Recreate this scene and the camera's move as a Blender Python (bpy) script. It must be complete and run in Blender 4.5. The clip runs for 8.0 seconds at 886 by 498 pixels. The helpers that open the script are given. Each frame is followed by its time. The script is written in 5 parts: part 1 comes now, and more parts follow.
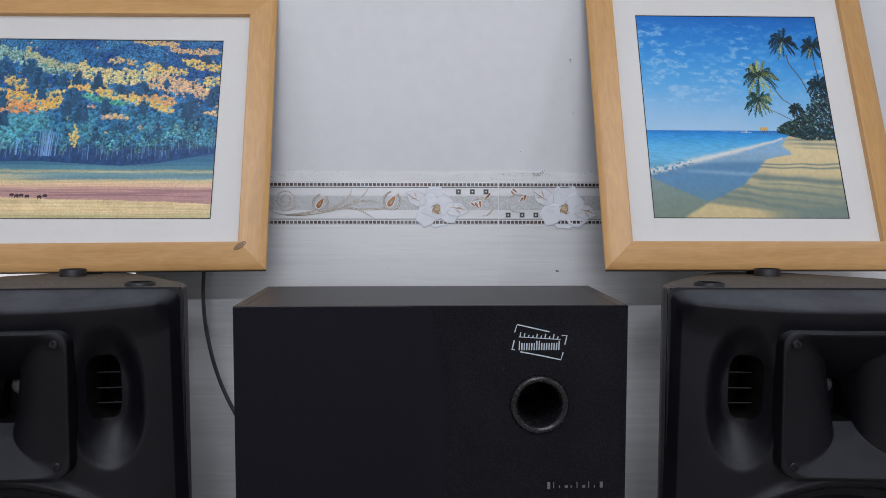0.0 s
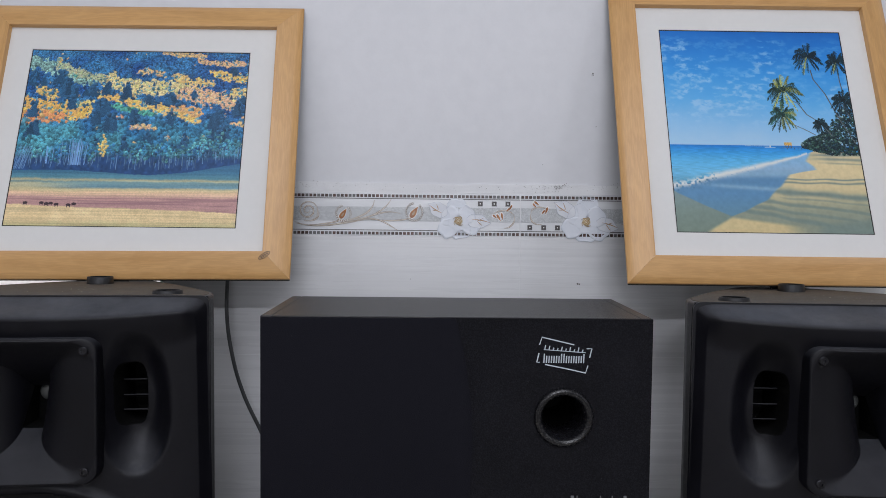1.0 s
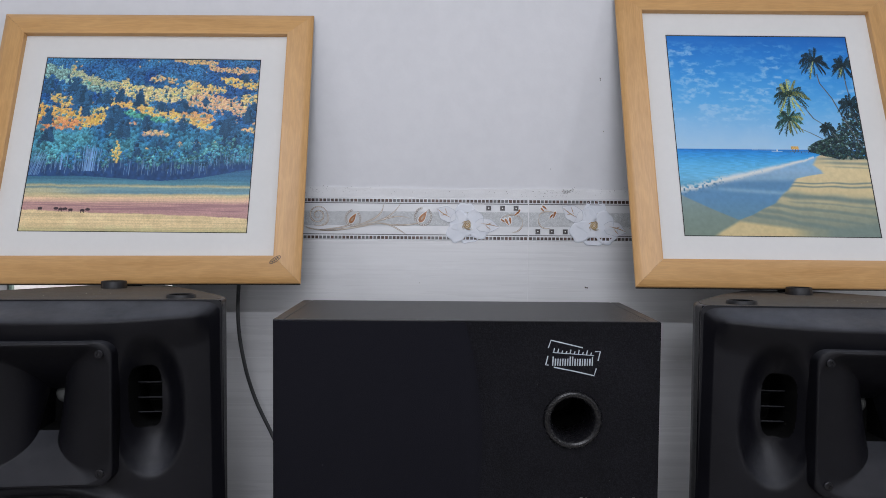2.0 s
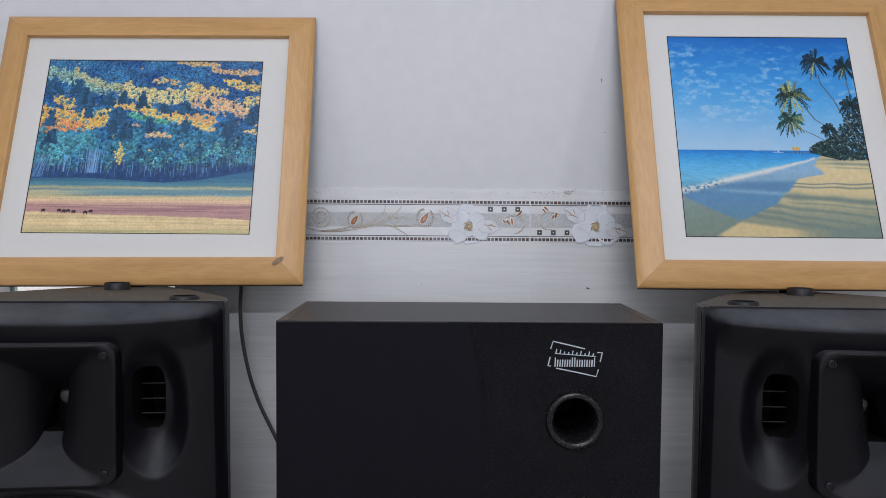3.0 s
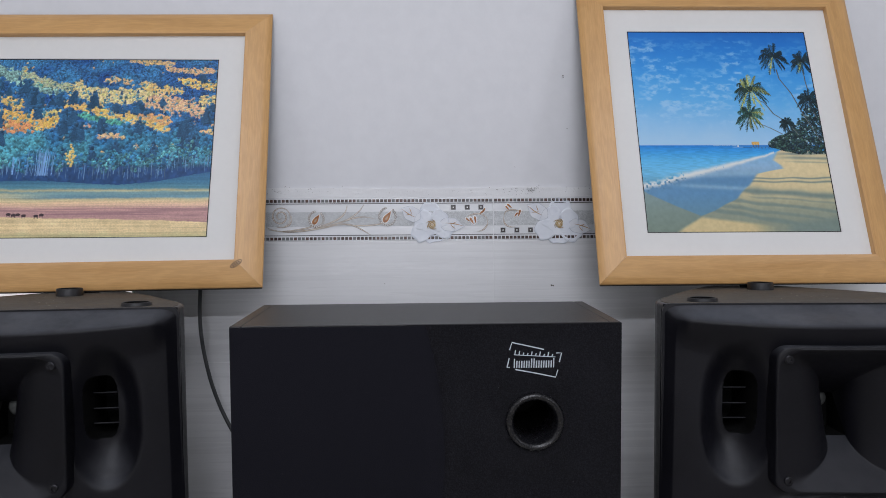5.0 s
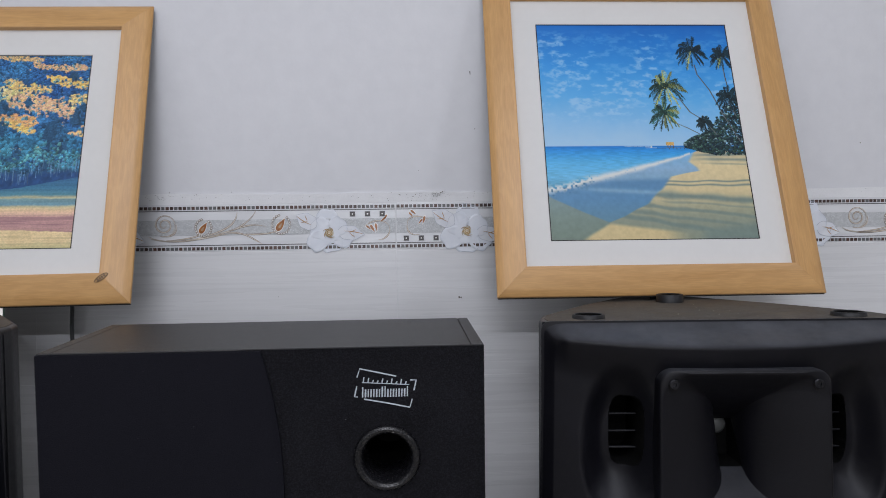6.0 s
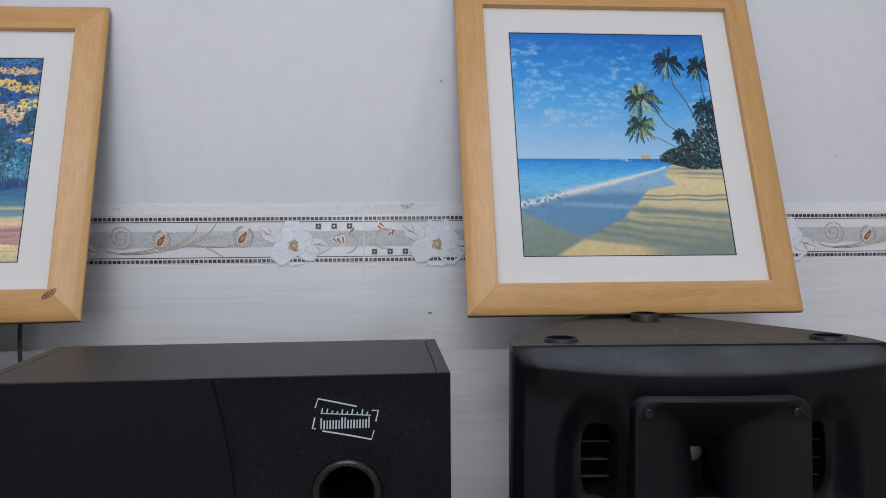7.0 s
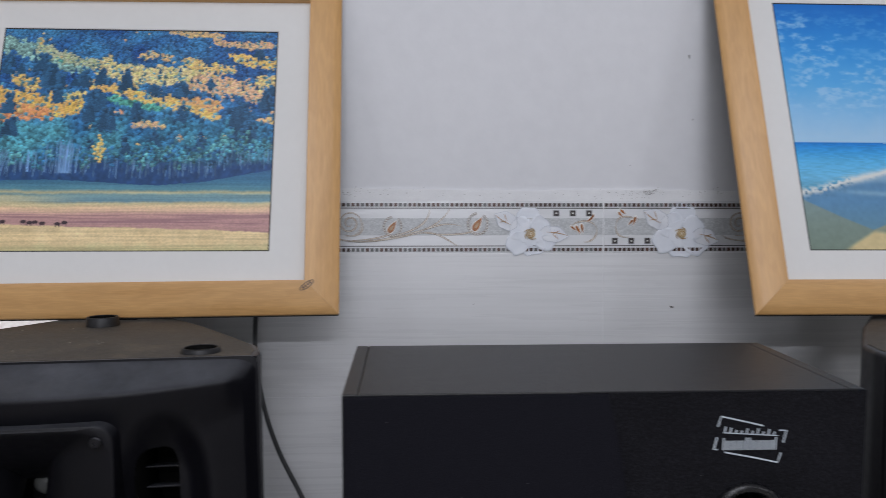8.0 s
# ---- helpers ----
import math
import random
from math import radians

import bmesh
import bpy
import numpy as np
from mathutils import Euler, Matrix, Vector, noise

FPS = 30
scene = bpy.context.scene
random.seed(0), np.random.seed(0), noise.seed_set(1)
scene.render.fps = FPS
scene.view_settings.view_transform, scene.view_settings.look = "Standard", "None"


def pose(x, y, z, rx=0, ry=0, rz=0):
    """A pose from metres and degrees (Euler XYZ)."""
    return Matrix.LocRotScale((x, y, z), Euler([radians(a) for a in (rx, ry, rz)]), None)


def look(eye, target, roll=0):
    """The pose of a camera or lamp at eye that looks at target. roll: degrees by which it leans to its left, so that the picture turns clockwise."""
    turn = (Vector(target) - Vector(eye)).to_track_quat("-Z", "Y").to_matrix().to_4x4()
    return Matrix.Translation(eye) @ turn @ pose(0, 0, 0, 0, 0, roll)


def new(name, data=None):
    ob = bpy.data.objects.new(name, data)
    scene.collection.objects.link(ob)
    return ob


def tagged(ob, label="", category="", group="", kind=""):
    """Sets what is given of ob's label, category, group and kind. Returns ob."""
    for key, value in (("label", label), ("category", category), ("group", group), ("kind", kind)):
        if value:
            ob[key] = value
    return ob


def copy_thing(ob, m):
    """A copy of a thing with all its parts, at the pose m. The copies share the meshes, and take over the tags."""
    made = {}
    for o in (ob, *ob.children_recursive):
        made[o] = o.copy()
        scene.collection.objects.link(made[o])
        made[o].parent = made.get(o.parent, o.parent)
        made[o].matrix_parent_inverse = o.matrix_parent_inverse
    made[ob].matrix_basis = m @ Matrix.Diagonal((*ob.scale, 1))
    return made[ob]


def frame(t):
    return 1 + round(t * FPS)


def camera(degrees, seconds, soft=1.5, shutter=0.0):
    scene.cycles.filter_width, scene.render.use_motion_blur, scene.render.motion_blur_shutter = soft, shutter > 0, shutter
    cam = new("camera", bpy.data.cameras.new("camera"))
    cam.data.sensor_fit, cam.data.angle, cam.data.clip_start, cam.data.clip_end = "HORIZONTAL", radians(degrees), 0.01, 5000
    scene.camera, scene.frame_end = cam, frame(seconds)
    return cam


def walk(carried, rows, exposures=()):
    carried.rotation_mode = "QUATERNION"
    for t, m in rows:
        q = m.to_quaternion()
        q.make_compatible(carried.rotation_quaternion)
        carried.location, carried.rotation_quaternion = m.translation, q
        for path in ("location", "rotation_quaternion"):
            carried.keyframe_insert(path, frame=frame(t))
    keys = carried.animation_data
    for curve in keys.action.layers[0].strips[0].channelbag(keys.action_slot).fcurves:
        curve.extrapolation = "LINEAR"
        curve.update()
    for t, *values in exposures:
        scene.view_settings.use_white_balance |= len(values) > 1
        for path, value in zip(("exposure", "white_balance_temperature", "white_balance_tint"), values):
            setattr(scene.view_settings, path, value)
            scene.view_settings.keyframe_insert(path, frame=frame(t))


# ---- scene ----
cam = camera(62.2, 8.0, soft=0.45, shutter=0.16)
PATH = [
    (0, (-0.149, -1.338, 1.192), (-0.078, 0.66, 1.133), -0.0),
    (0.5, (-0.157, -1.342, 1.191), (-0.109, 0.657, 1.151), 0.4),
    (1, (-0.163, -1.343, 1.193), (-0.13, 0.657, 1.164), 0.6),
    (1.5, (-0.165, -1.349, 1.193), (-0.146, 0.651, 1.173), 0.6),
    (3, (-0.168, -1.357, 1.195), (-0.157, 0.643, 1.177), 0.4),
    (3.5, (-0.166, -1.355, 1.195), (-0.147, 0.645, 1.177), 0.2),
    (4, (-0.162, -1.35, 1.194), (-0.137, 0.65, 1.178), 0.0),
    (5.3, (-0.129, -1.339, 1.205), (-0.038, 0.658, 1.168), -0.6),
    (5.5, (-0.087, -1.318, 1.202), (0.007, 0.68, 1.172), -0.7),
    (6, (0.01, -1.257, 1.212), (0.121, 0.74, 1.185), -0.8),
    (6.5, (0.038, -1.228, 1.222), (0.179, 0.767, 1.207), -0.7),
    (7, (0.024, -1.216, 1.231), (0.199, 0.777, 1.209), -0.5),
    (7.4, (-0.036, -1.177, 1.237), (0.148, 0.815, 1.197), -0.4),
    (7.5, (-0.067, -1.167, 1.24), (0.114, 0.824, 1.189), -0.4),
    (7.6, (-0.116, -1.161, 1.242), (0.044, 0.832, 1.186), -0.4),
    (7.7, (-0.165, -1.151, 1.244), (0.001, 0.841, 1.18), -0.3),
    (7.8, (-0.214, -1.138, 1.246), (-0.083, 0.856, 1.173), -0.3),
    (7.9, (-0.26, -1.125, 1.248), (-0.139, 0.87, 1.169), -0.2),
    (8, (-0.303, -1.114, 1.251), (-0.202, 0.882, 1.164), 0.0),
]
walk(cam, [(t, look(eye, target, roll)) for t, eye, target, roll in PATH], [(0, 0.0), (4, 0.0), (5.5, -0.03), (7.5, -0.05), (8, -0.12)])

# ---- light ----
world = bpy.data.worlds.new("room_world")
scene.world = world
world.use_nodes = True
world.node_tree.nodes["Background"].inputs[0].default_value = (0.6, 0.7, 0.85, 1)
world.node_tree.nodes["Background"].inputs[1].default_value = 0.05


def area_lamp(name, at, target, wide, high, watts, colour):
    data = bpy.data.lights.new(name, "AREA")
    data.shape, data.size, data.size_y, data.energy, data.color = "RECTANGLE", wide, high, watts, colour
    ob = new(name, data)
    ob.matrix_world = look(at, target)
    return ob


# tube on the opposite wall, assumed ceiling panel, two fittings on the side walls
area_lamp("tube_light", (-0.14, -3.70, 2.50), (-0.14, 0, 1.1), 1.2, 0.05, 21, (0.893, 0.913, 1.012))
area_lamp("ceiling_light", (-0.2, -1.9, 2.77), (-0.2, -1.9, 0), 1.6, 1.0, 26.0, (0.893, 0.913, 1.012))
# added fill near the opposite wall, no real window: brightens gaps between boxes
area_lamp("window_light", (-0.14, -3.92, 1.45), (-0.14, 0, 1.3), 0.9, 1.0, 11.8, (0.893, 0.913, 1.012))
for side in (-1, 1):
    area_lamp("side_light", (side * 2.45 - 0.1, -3.0, 2.45), (0, 0, 1.3), 0.45, 0.18, 9.0, (0.893, 0.913, 1.012))


# ---- materials ----
def lin(r, g, b):
    return tuple((c / 255 / 12.92) if c < 10 else ((c / 255 + 0.055) / 1.055) ** 2.4 for c in (r, g, b))


class Nodes:
    def __init__(self, name):
        self.mat = bpy.data.materials.new(name)
        self.mat.use_nodes = True
        self.tree = self.mat.node_tree
        self.bsdf = self.tree.nodes["Principled BSDF"]

    def add(self, kind, **inputs):
        n = self.tree.nodes.new(kind)
        for k, v in inputs.items():
            n.inputs[k.replace("_", " ")].default_value = v
        return n

    def link(self, a, b):
        self.tree.links.new(a, b)

    def coords(self, scale=(1, 1, 1), space="Object"):
        c, m = self.add("ShaderNodeTexCoord"), self.add("ShaderNodeMapping")
        m.inputs["Scale"].default_value = scale
        self.link(c.outputs[space], m.inputs["Vector"])
        return m.outputs["Vector"]

    def noise(self, vec, scale, detail=4.0, rough=0.55):
        n = self.add("ShaderNodeTexNoise", Scale=scale, Detail=detail, Roughness=rough)
        self.link(vec, n.inputs["Vector"])
        return n.outputs["Fac"]

    def ramp(self, fac, stops):
        r = self.add("ShaderNodeValToRGB")
        els = r.color_ramp.elements
        while len(els) < len(stops):
            els.new(0.5)
        for e, (p, c) in zip(els, stops):
            e.position, e.color = p, (*c, 1) if len(c) == 3 else c
        self.link(fac, r.inputs["Fac"])
        return r.outputs["Color"]

    def mix(self, fac, a, b, kind="MIX"):
        n = self.add("ShaderNodeMix")
        n.data_type, n.blend_type = "RGBA", kind
        for sock, v in ((n.inputs[0], fac), (n.inputs[6], a), (n.inputs[7], b)):
            if hasattr(v, "is_linked"):
                self.link(v, sock)
            else:
                sock.default_value = v if isinstance(v, float) else (*v, 1)
        return n.outputs[2]

    def bump(self, height, strength, distance):
        b = self.add("ShaderNodeBump", Strength=strength, Distance=distance)
        self.link(height, b.inputs["Height"])
        self.link(b.outputs["Normal"], self.bsdf.inputs["Normal"])

    def done(self, colour=None, rough=None, metal=0.0, spec=0.5):
        for name, v in (("Base Color", colour), ("Roughness", rough)):
            if v is None:
                continue
            if hasattr(v, "is_linked"):
                self.link(v, self.bsdf.inputs[name])
            else:
                self.bsdf.inputs[name].default_value = (*v, 1) if name == "Base Color" else v
        self.bsdf.inputs["Metallic"].default_value = metal
        self.bsdf.inputs["Specular IOR Level"].default_value = spec
        return self.mat


def mixed(name, dark, light, scale, rough, bump_scale=0.0, bump=0.0, stretch=(1, 1, 1), spec=0.5, metal=0.0, fine=0.0, dist=0.001):
    n = Nodes(name)
    v = n.coords(stretch)
    big = n.noise(v, scale)
    small = n.noise(v, scale * 14, 3.0)
    c = n.ramp(big, ((0.3, dark), (0.7, light)))
    if fine:
        c = n.mix(fine, c, n.ramp(small, ((0.35, dark), (0.65, light))))
    r = n.ramp(small, ((0.3, (rough - 0.05,) * 3), (0.7, (rough + 0.06,) * 3)))
    if bump:
        n.bump(n.noise(v, bump_scale, 3.0), bump, dist)
    return n.done(c, r, metal, spec)


def moulded_plastic(name, grain, spec, dust_light_amount):
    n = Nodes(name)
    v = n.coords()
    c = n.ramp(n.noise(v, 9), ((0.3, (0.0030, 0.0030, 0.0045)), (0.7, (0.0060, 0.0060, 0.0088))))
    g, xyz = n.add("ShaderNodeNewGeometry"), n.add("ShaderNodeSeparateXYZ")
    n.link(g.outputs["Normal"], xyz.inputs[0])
    # upward faces made paler: some dust, and overhead light put into the colour
    facing_up = n.ramp(xyz.outputs["Z"], ((0.25, (0, 0, 0)), (0.62, (0.38 * dust_light_amount,) * 3), (0.90, (dust_light_amount,) * 3)))
    dust_light = n.ramp(n.noise(v, 22, 5.0, 0.65), ((0.3, (0.036, 0.038, 0.044)), (0.7, (0.074, 0.077, 0.088))))
    c = n.mix(facing_up, c, dust_light)
    scuff = n.noise(n.coords((60, 6, 60)), 3.0, 5.0, 0.7)
    c = n.mix(n.ramp(scuff, ((0.62, (0, 0, 0)), (0.78, (0.35, 0.35, 0.35)))), c, (0.018, 0.018, 0.022))
    n.bump(n.noise(v, grain, 3.0), 0.30, 0.0005)
    return n.done(c, n.ramp(n.noise(v, 120, 3.0), ((0.3, (0.40,) * 3), (0.7, (0.50,) * 3))), spec=spec)


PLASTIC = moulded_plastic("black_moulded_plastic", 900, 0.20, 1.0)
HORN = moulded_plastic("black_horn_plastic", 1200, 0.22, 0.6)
RUBBER = mixed("black_rubber", (0.004, 0.004, 0.005), (0.010, 0.010, 0.012), 40, 0.5, 800, 0.15, fine=0.4, spec=0.45)
# near-black colour that stands for the shade inside hollows
SHADE_BLACK = mixed("dark_hollow", (0.002, 0.002, 0.002), (0.003, 0.003, 0.003), 20, 0.8, spec=0.1)
SCREW = mixed("blackened_steel", (0.022, 0.022, 0.025), (0.045, 0.045, 0.05), 200, 0.35, metal=0.9)
PLUG = mixed("grey_driver_dome", (0.075, 0.078, 0.075), (0.115, 0.12, 0.115), 60, 0.5)
CLOTH = mixed("black_grille_cloth", (0.0047, 0.0047, 0.0066), (0.0145, 0.0145, 0.0198), 900, 0.9, 1600, 0.5, spec=0.05, fine=0.5)


def flocked_baffle():
    n = Nodes("black_flock_baffle")
    v = n.coords()
    c = n.ramp(n.noise(v, 620, 2.0), ((0.42, (0.0020, 0.0020, 0.0028)), (0.70, (0.016, 0.016, 0.021))))
    c = n.mix(0.35, c, n.ramp(n.noise(v, 14, 4.0), ((0.3, (0.003, 0.003, 0.004)), (0.7, (0.012, 0.012, 0.015)))))
    n.bump(n.noise(v, 700, 3.0), 0.7, 0.001)
    return n.done(c, 0.75, spec=0.11)


BAFFLE = flocked_baffle()
VINYL = mixed("black_ash_vinyl", (0.009, 0.0088, 0.0092), (0.021, 0.0203, 0.0205), 10, 0.42, 220, 0.25, stretch=(1, 12, 12), fine=0.5)
PRINT = mixed("pale_grey_print", (0.42, 0.47, 0.52), (0.52, 0.57, 0.62), 60, 0.5)
BADGE = mixed("dull_silver_badge", (0.13, 0.135, 0.14), (0.2, 0.205, 0.21), 60, 0.4, metal=0.5)
GLOSS = mixed("glossy_black_plastic", (0.005, 0.005, 0.006), (0.009, 0.009, 0.011), 20, 0.26, spec=0.45)
CRUMB = mixed("pale_dust_crumb", (0.30, 0.27, 0.23), (0.48, 0.44, 0.38), 200, 0.9)
CABLE = mixed("grey_cable_sheath", (0.03, 0.032, 0.034), (0.05, 0.052, 0.054), 50, 0.5)
MAT_BOARD = mixed("white_mount_board", (0.68, 0.677, 0.66), (0.72, 0.717, 0.70), 6, 0.85, 500, 0.1, fine=0.3)
BLACK_EDGE = mixed("black_frame_backing", (0.012, 0.011, 0.01), (0.025, 0.022, 0.02), 40, 0.7)
LEDGE = mixed("grey_cement_ledge", (0.25, 0.25, 0.24), (0.36, 0.36, 0.35), 5, 0.8, 90, 0.3, fine=0.4)
FLOOR = mixed("beige_floor_tile", (0.42, 0.39, 0.34), (0.5, 0.47, 0.42), 3, 0.3, fine=0.3)
CEILING = mixed("white_ceiling_paint", (0.74, 0.74, 0.73), (0.8, 0.8, 0.79), 2, 0.8, 60, 0.1)
ROOM = mixed("cream_room_paint", (0.58, 0.57, 0.55), (0.65, 0.64, 0.62), 2, 0.7, 80, 0.1)
GROUT = mixed("white_grout", (0.72, 0.725, 0.735), (0.80, 0.805, 0.815), 30, 0.7, 300, 0.2, fine=0.4)
PETAL = mixed("white_glazed_petal", (0.69, 0.725, 0.785), (0.79, 0.815, 0.86), 40, 0.4, 60, 0.1, spec=0.3)
LEAF = mixed("pale_glazed_leaf", (0.68, 0.70, 0.75), (0.78, 0.80, 0.83), 50, 0.35, spec=0.3)
GOLD = mixed("gold_brown_glaze", (0.33, 0.20, 0.10), (0.52, 0.37, 0.22), 90, 0.35, fine=0.4)
AMBER = mixed("amber_glaze", (0.26, 0.09, 0.025), (0.42, 0.17, 0.05), 160, 0.25)
FLOWER_EYE = mixed("ochre_flower_eye", (0.28, 0.16, 0.05), (0.48, 0.33, 0.13), 120, 0.35)
INK = mixed("dark_brown_glaze", (0.035, 0.03, 0.03), (0.06, 0.05, 0.05), 90, 0.3)
PEARL = mixed("white_pearl_dot", (0.78, 0.77, 0.74), (0.85, 0.84, 0.82), 90, 0.25)
SOOT = mixed("dark_dirt", (0.05, 0.045, 0.04), (0.14, 0.12, 0.10), 300, 0.9)


def painted_wall():
    n = Nodes("blue_white_wall_paint")
    v = n.coords()
    c = n.ramp(n.noise(v, 1.6, 5.0), ((0.25, (0.650, 0.655, 0.678)), (0.75, (0.705, 0.710, 0.730))))
    c = n.mix(0.25, c, n.ramp(n.noise(v, 35, 4.0), ((0.35, (0.625, 0.63, 0.652)), (0.65, (0.72, 0.725, 0.745)))))
    n.bump(n.noise(v, 220, 4.0), 0.12, 0.001)
    return n.done(c, 0.5, spec=0.35)


def streaked_tile():
    n = Nodes("streaked_white_tile")
    v = n.coords((1.2, 1, 45))
    w = n.coords((0.5, 1, 9))
    info = n.add("ShaderNodeObjectInfo")
    c = n.ramp(n.noise(v, 3.2, 6.0, 0.7), ((0.30, (0.63, 0.634, 0.64)), (0.55, (0.70, 0.705, 0.713)), (0.72, (0.735, 0.74, 0.75))))
    c = n.mix(0.45, c, n.ramp(n.noise(w, 4, 4.0), ((0.3, (0.63, 0.635, 0.643)), (0.7, (0.755, 0.76, 0.768)))))
    tone = n.ramp(info.outputs["Random"], ((0.0, (0.965, 0.965, 0.965)), (1.0, (1, 1, 1))))
    c = n.mix(1.0, c, tone, "MULTIPLY")
    n.bump(n.noise(v, 5, 4.0), 0.05, 0.0006)
    return n.done(c, n.ramp(n.noise(v, 2), ((0.3, (0.22,) * 3), (0.7, (0.34,) * 3))))


def border_glaze():
    n = Nodes("white_border_glaze")
    v = n.coords((1, 1, 6))
    c = n.ramp(n.noise(v, 9, 5.0), ((0.3, (0.67, 0.68, 0.695)), (0.7, (0.77, 0.78, 0.795))))
    return n.done(c, 0.24)


def speckled_band():
    n = Nodes("grey_speckled_band")
    v = n.coords()
    t = n.add("ShaderNodeTexVoronoi", Scale=520.0)
    n.link(v, t.inputs["Vector"])
    c = n.ramp(t.outputs["Distance"], ((0.15, (0.66, 0.68, 0.69)), (0.5, (0.42, 0.435, 0.445))))
    c = n.mix(0.4, c, n.ramp(n.noise(v, 300, 3.0), ((0.4, (0.44, 0.455, 0.465)), (0.6, (0.68, 0.70, 0.71)))))
    n.bump(t.outputs["Distance"], 0.3, 0.0005)
    return n.done(c, 0.3)


def mosaic_squares():
    n = Nodes("brown_grey_mosaic")
    g = n.add("ShaderNodeNewGeometry")
    r = n.add("ShaderNodeValToRGB")
    r.color_ramp.interpolation = "CONSTANT"
    els = r.color_ramp.elements
    els.new(0.4), els.new(0.75)
    for e, (p, c) in zip(els, ((0.0, (0.055, 0.032, 0.026)), (0.4, (0.12, 0.12, 0.12)), (0.75, (0.09, 0.045, 0.034)))):
        e.position, e.color = p, (*c, 1)
    n.link(g.outputs["Random Per Island"], r.inputs["Fac"])
    return n.done(r.outputs["Color"], 0.3)


def beech(name="oiled_beech", light=(0.615, 0.355, 0.140), dark=(0.51, 0.277, 0.098)):
    n = Nodes(name)
    info = n.add("ShaderNodeObjectInfo")
    c0, m = n.add("ShaderNodeTexCoord"), n.add("ShaderNodeMapping")
    m.inputs["Scale"].default_value = (1.6, 26, 26)
    add = n.add("ShaderNodeVectorMath")
    add.operation = "ADD"
    n.link(c0.outputs["Object"], add.inputs[0])
    n.link(info.outputs["Random"], add.inputs[1])
    n.link(add.outputs[0], m.inputs["Vector"])
    v = m.outputs["Vector"]
    grain = n.noise(v, 2.2, 6.0, 0.6)
    c = n.ramp(grain, ((0.25, dark), (0.5, light), (0.8, tuple(min(1, x * 1.12) for x in light))))
    flame = n.noise(n.coords((3.0, 12, 12)), 2.4, 2.0)
    c = n.mix(0.38, c, n.ramp(flame, ((0.30, tuple(x * 0.86 for x in dark)), (0.48, light), (0.52, dark), (0.70, tuple(x * 1.05 for x in light)))))
    pores = n.noise(n.coords((40, 500, 500)), 1.0, 2.0)
    c = n.mix(0.12, c, n.ramp(pores, ((0.45, tuple(x * 0.5 for x in dark)), (0.6, light))))
    n.bump(grain, 0.06, 0.0008)
    return n.done(c, n.ramp(grain, ((0.3, (0.30,) * 3), (0.7, (0.42,) * 3))))


def dusty_top():
    n = Nodes("dusty_black_plastic")
    v = n.coords()
    f = n.noise(v, 16, 6.0, 0.65)
    c = n.ramp(f, ((0.30, (0.024, 0.022, 0.020)), (0.46, (0.070, 0.060, 0.050)), (0.55, (0.085, 0.073, 0.059)), (0.68, (0.150, 0.122, 0.090))))
    c = n.mix(0.35, c, n.ramp(n.noise(v, 260, 3.0), ((0.4, (0.03, 0.027, 0.024)), (0.65, (0.11, 0.095, 0.075)))))
    n.bump(n.noise(v, 700, 3.0), 0.3, 0.0006)
    return n.done(c, n.ramp(f, ((0.3, (0.5,) * 3), (0.7, (0.8,) * 3))), spec=0.3)


def art_print():
    n = Nodes("glossy_art_print")
    a = n.add("ShaderNodeVertexColor")
    a.layer_name = "ink"
    return n.done(a.outputs["Color"], 0.45, spec=0.3)


WALL_PAINT, TILE, BORDER, BAND, MOSAIC = painted_wall(), streaked_tile(), border_glaze(), speckled_band(), mosaic_squares()
BEECH, DUSTY, ART = beech(), dusty_top(), art_print()


# ---- mesh helpers ----
def part(name, bm, material, parent=None, label="", smooth=0.0):
    """Link a bmesh as one mesh object, under parent if there is one."""
    me = bpy.data.meshes.new(name)
    bmesh.ops.recalc_face_normals(bm, faces=bm.faces)
    bm.to_mesh(me)
    bm.free()
    return mesh_part(name, me, material, parent, label, smooth)


def mesh_part(name, me, material, parent=None, label="", smooth=0.0):
    for m in material if isinstance(material, (list, tuple)) else (material,):
        me.materials.append(m)
    if smooth:
        me.shade_smooth()
        me.set_sharp_from_angle(angle=radians(smooth))
    ob = new(name, me)
    ob.parent = parent
    if label:
        ob["label"] = label
    return ob


def thing(name, m, label, category, group="", kind=""):
    ob = new(name)
    ob.empty_display_size = 0.05
    ob.matrix_basis = m
    return tagged(ob, label, category, group, kind)


def box(x0, x1, y0, y1, z0, z1, bevel=0.0, seg=2):
    bm = bmesh.new()
    bmesh.ops.create_cube(bm, size=1)
    bmesh.ops.scale(bm, vec=(x1 - x0, y1 - y0, z1 - z0), verts=bm.verts)
    bmesh.ops.translate(bm, vec=((x0 + x1) / 2, (y0 + y1) / 2, (z0 + z1) / 2), verts=bm.verts)
    if bevel:
        bmesh.ops.bevel(bm, geom=bm.edges[:], offset=bevel, segments=seg, affect="EDGES", profile=0.5)
    return bm


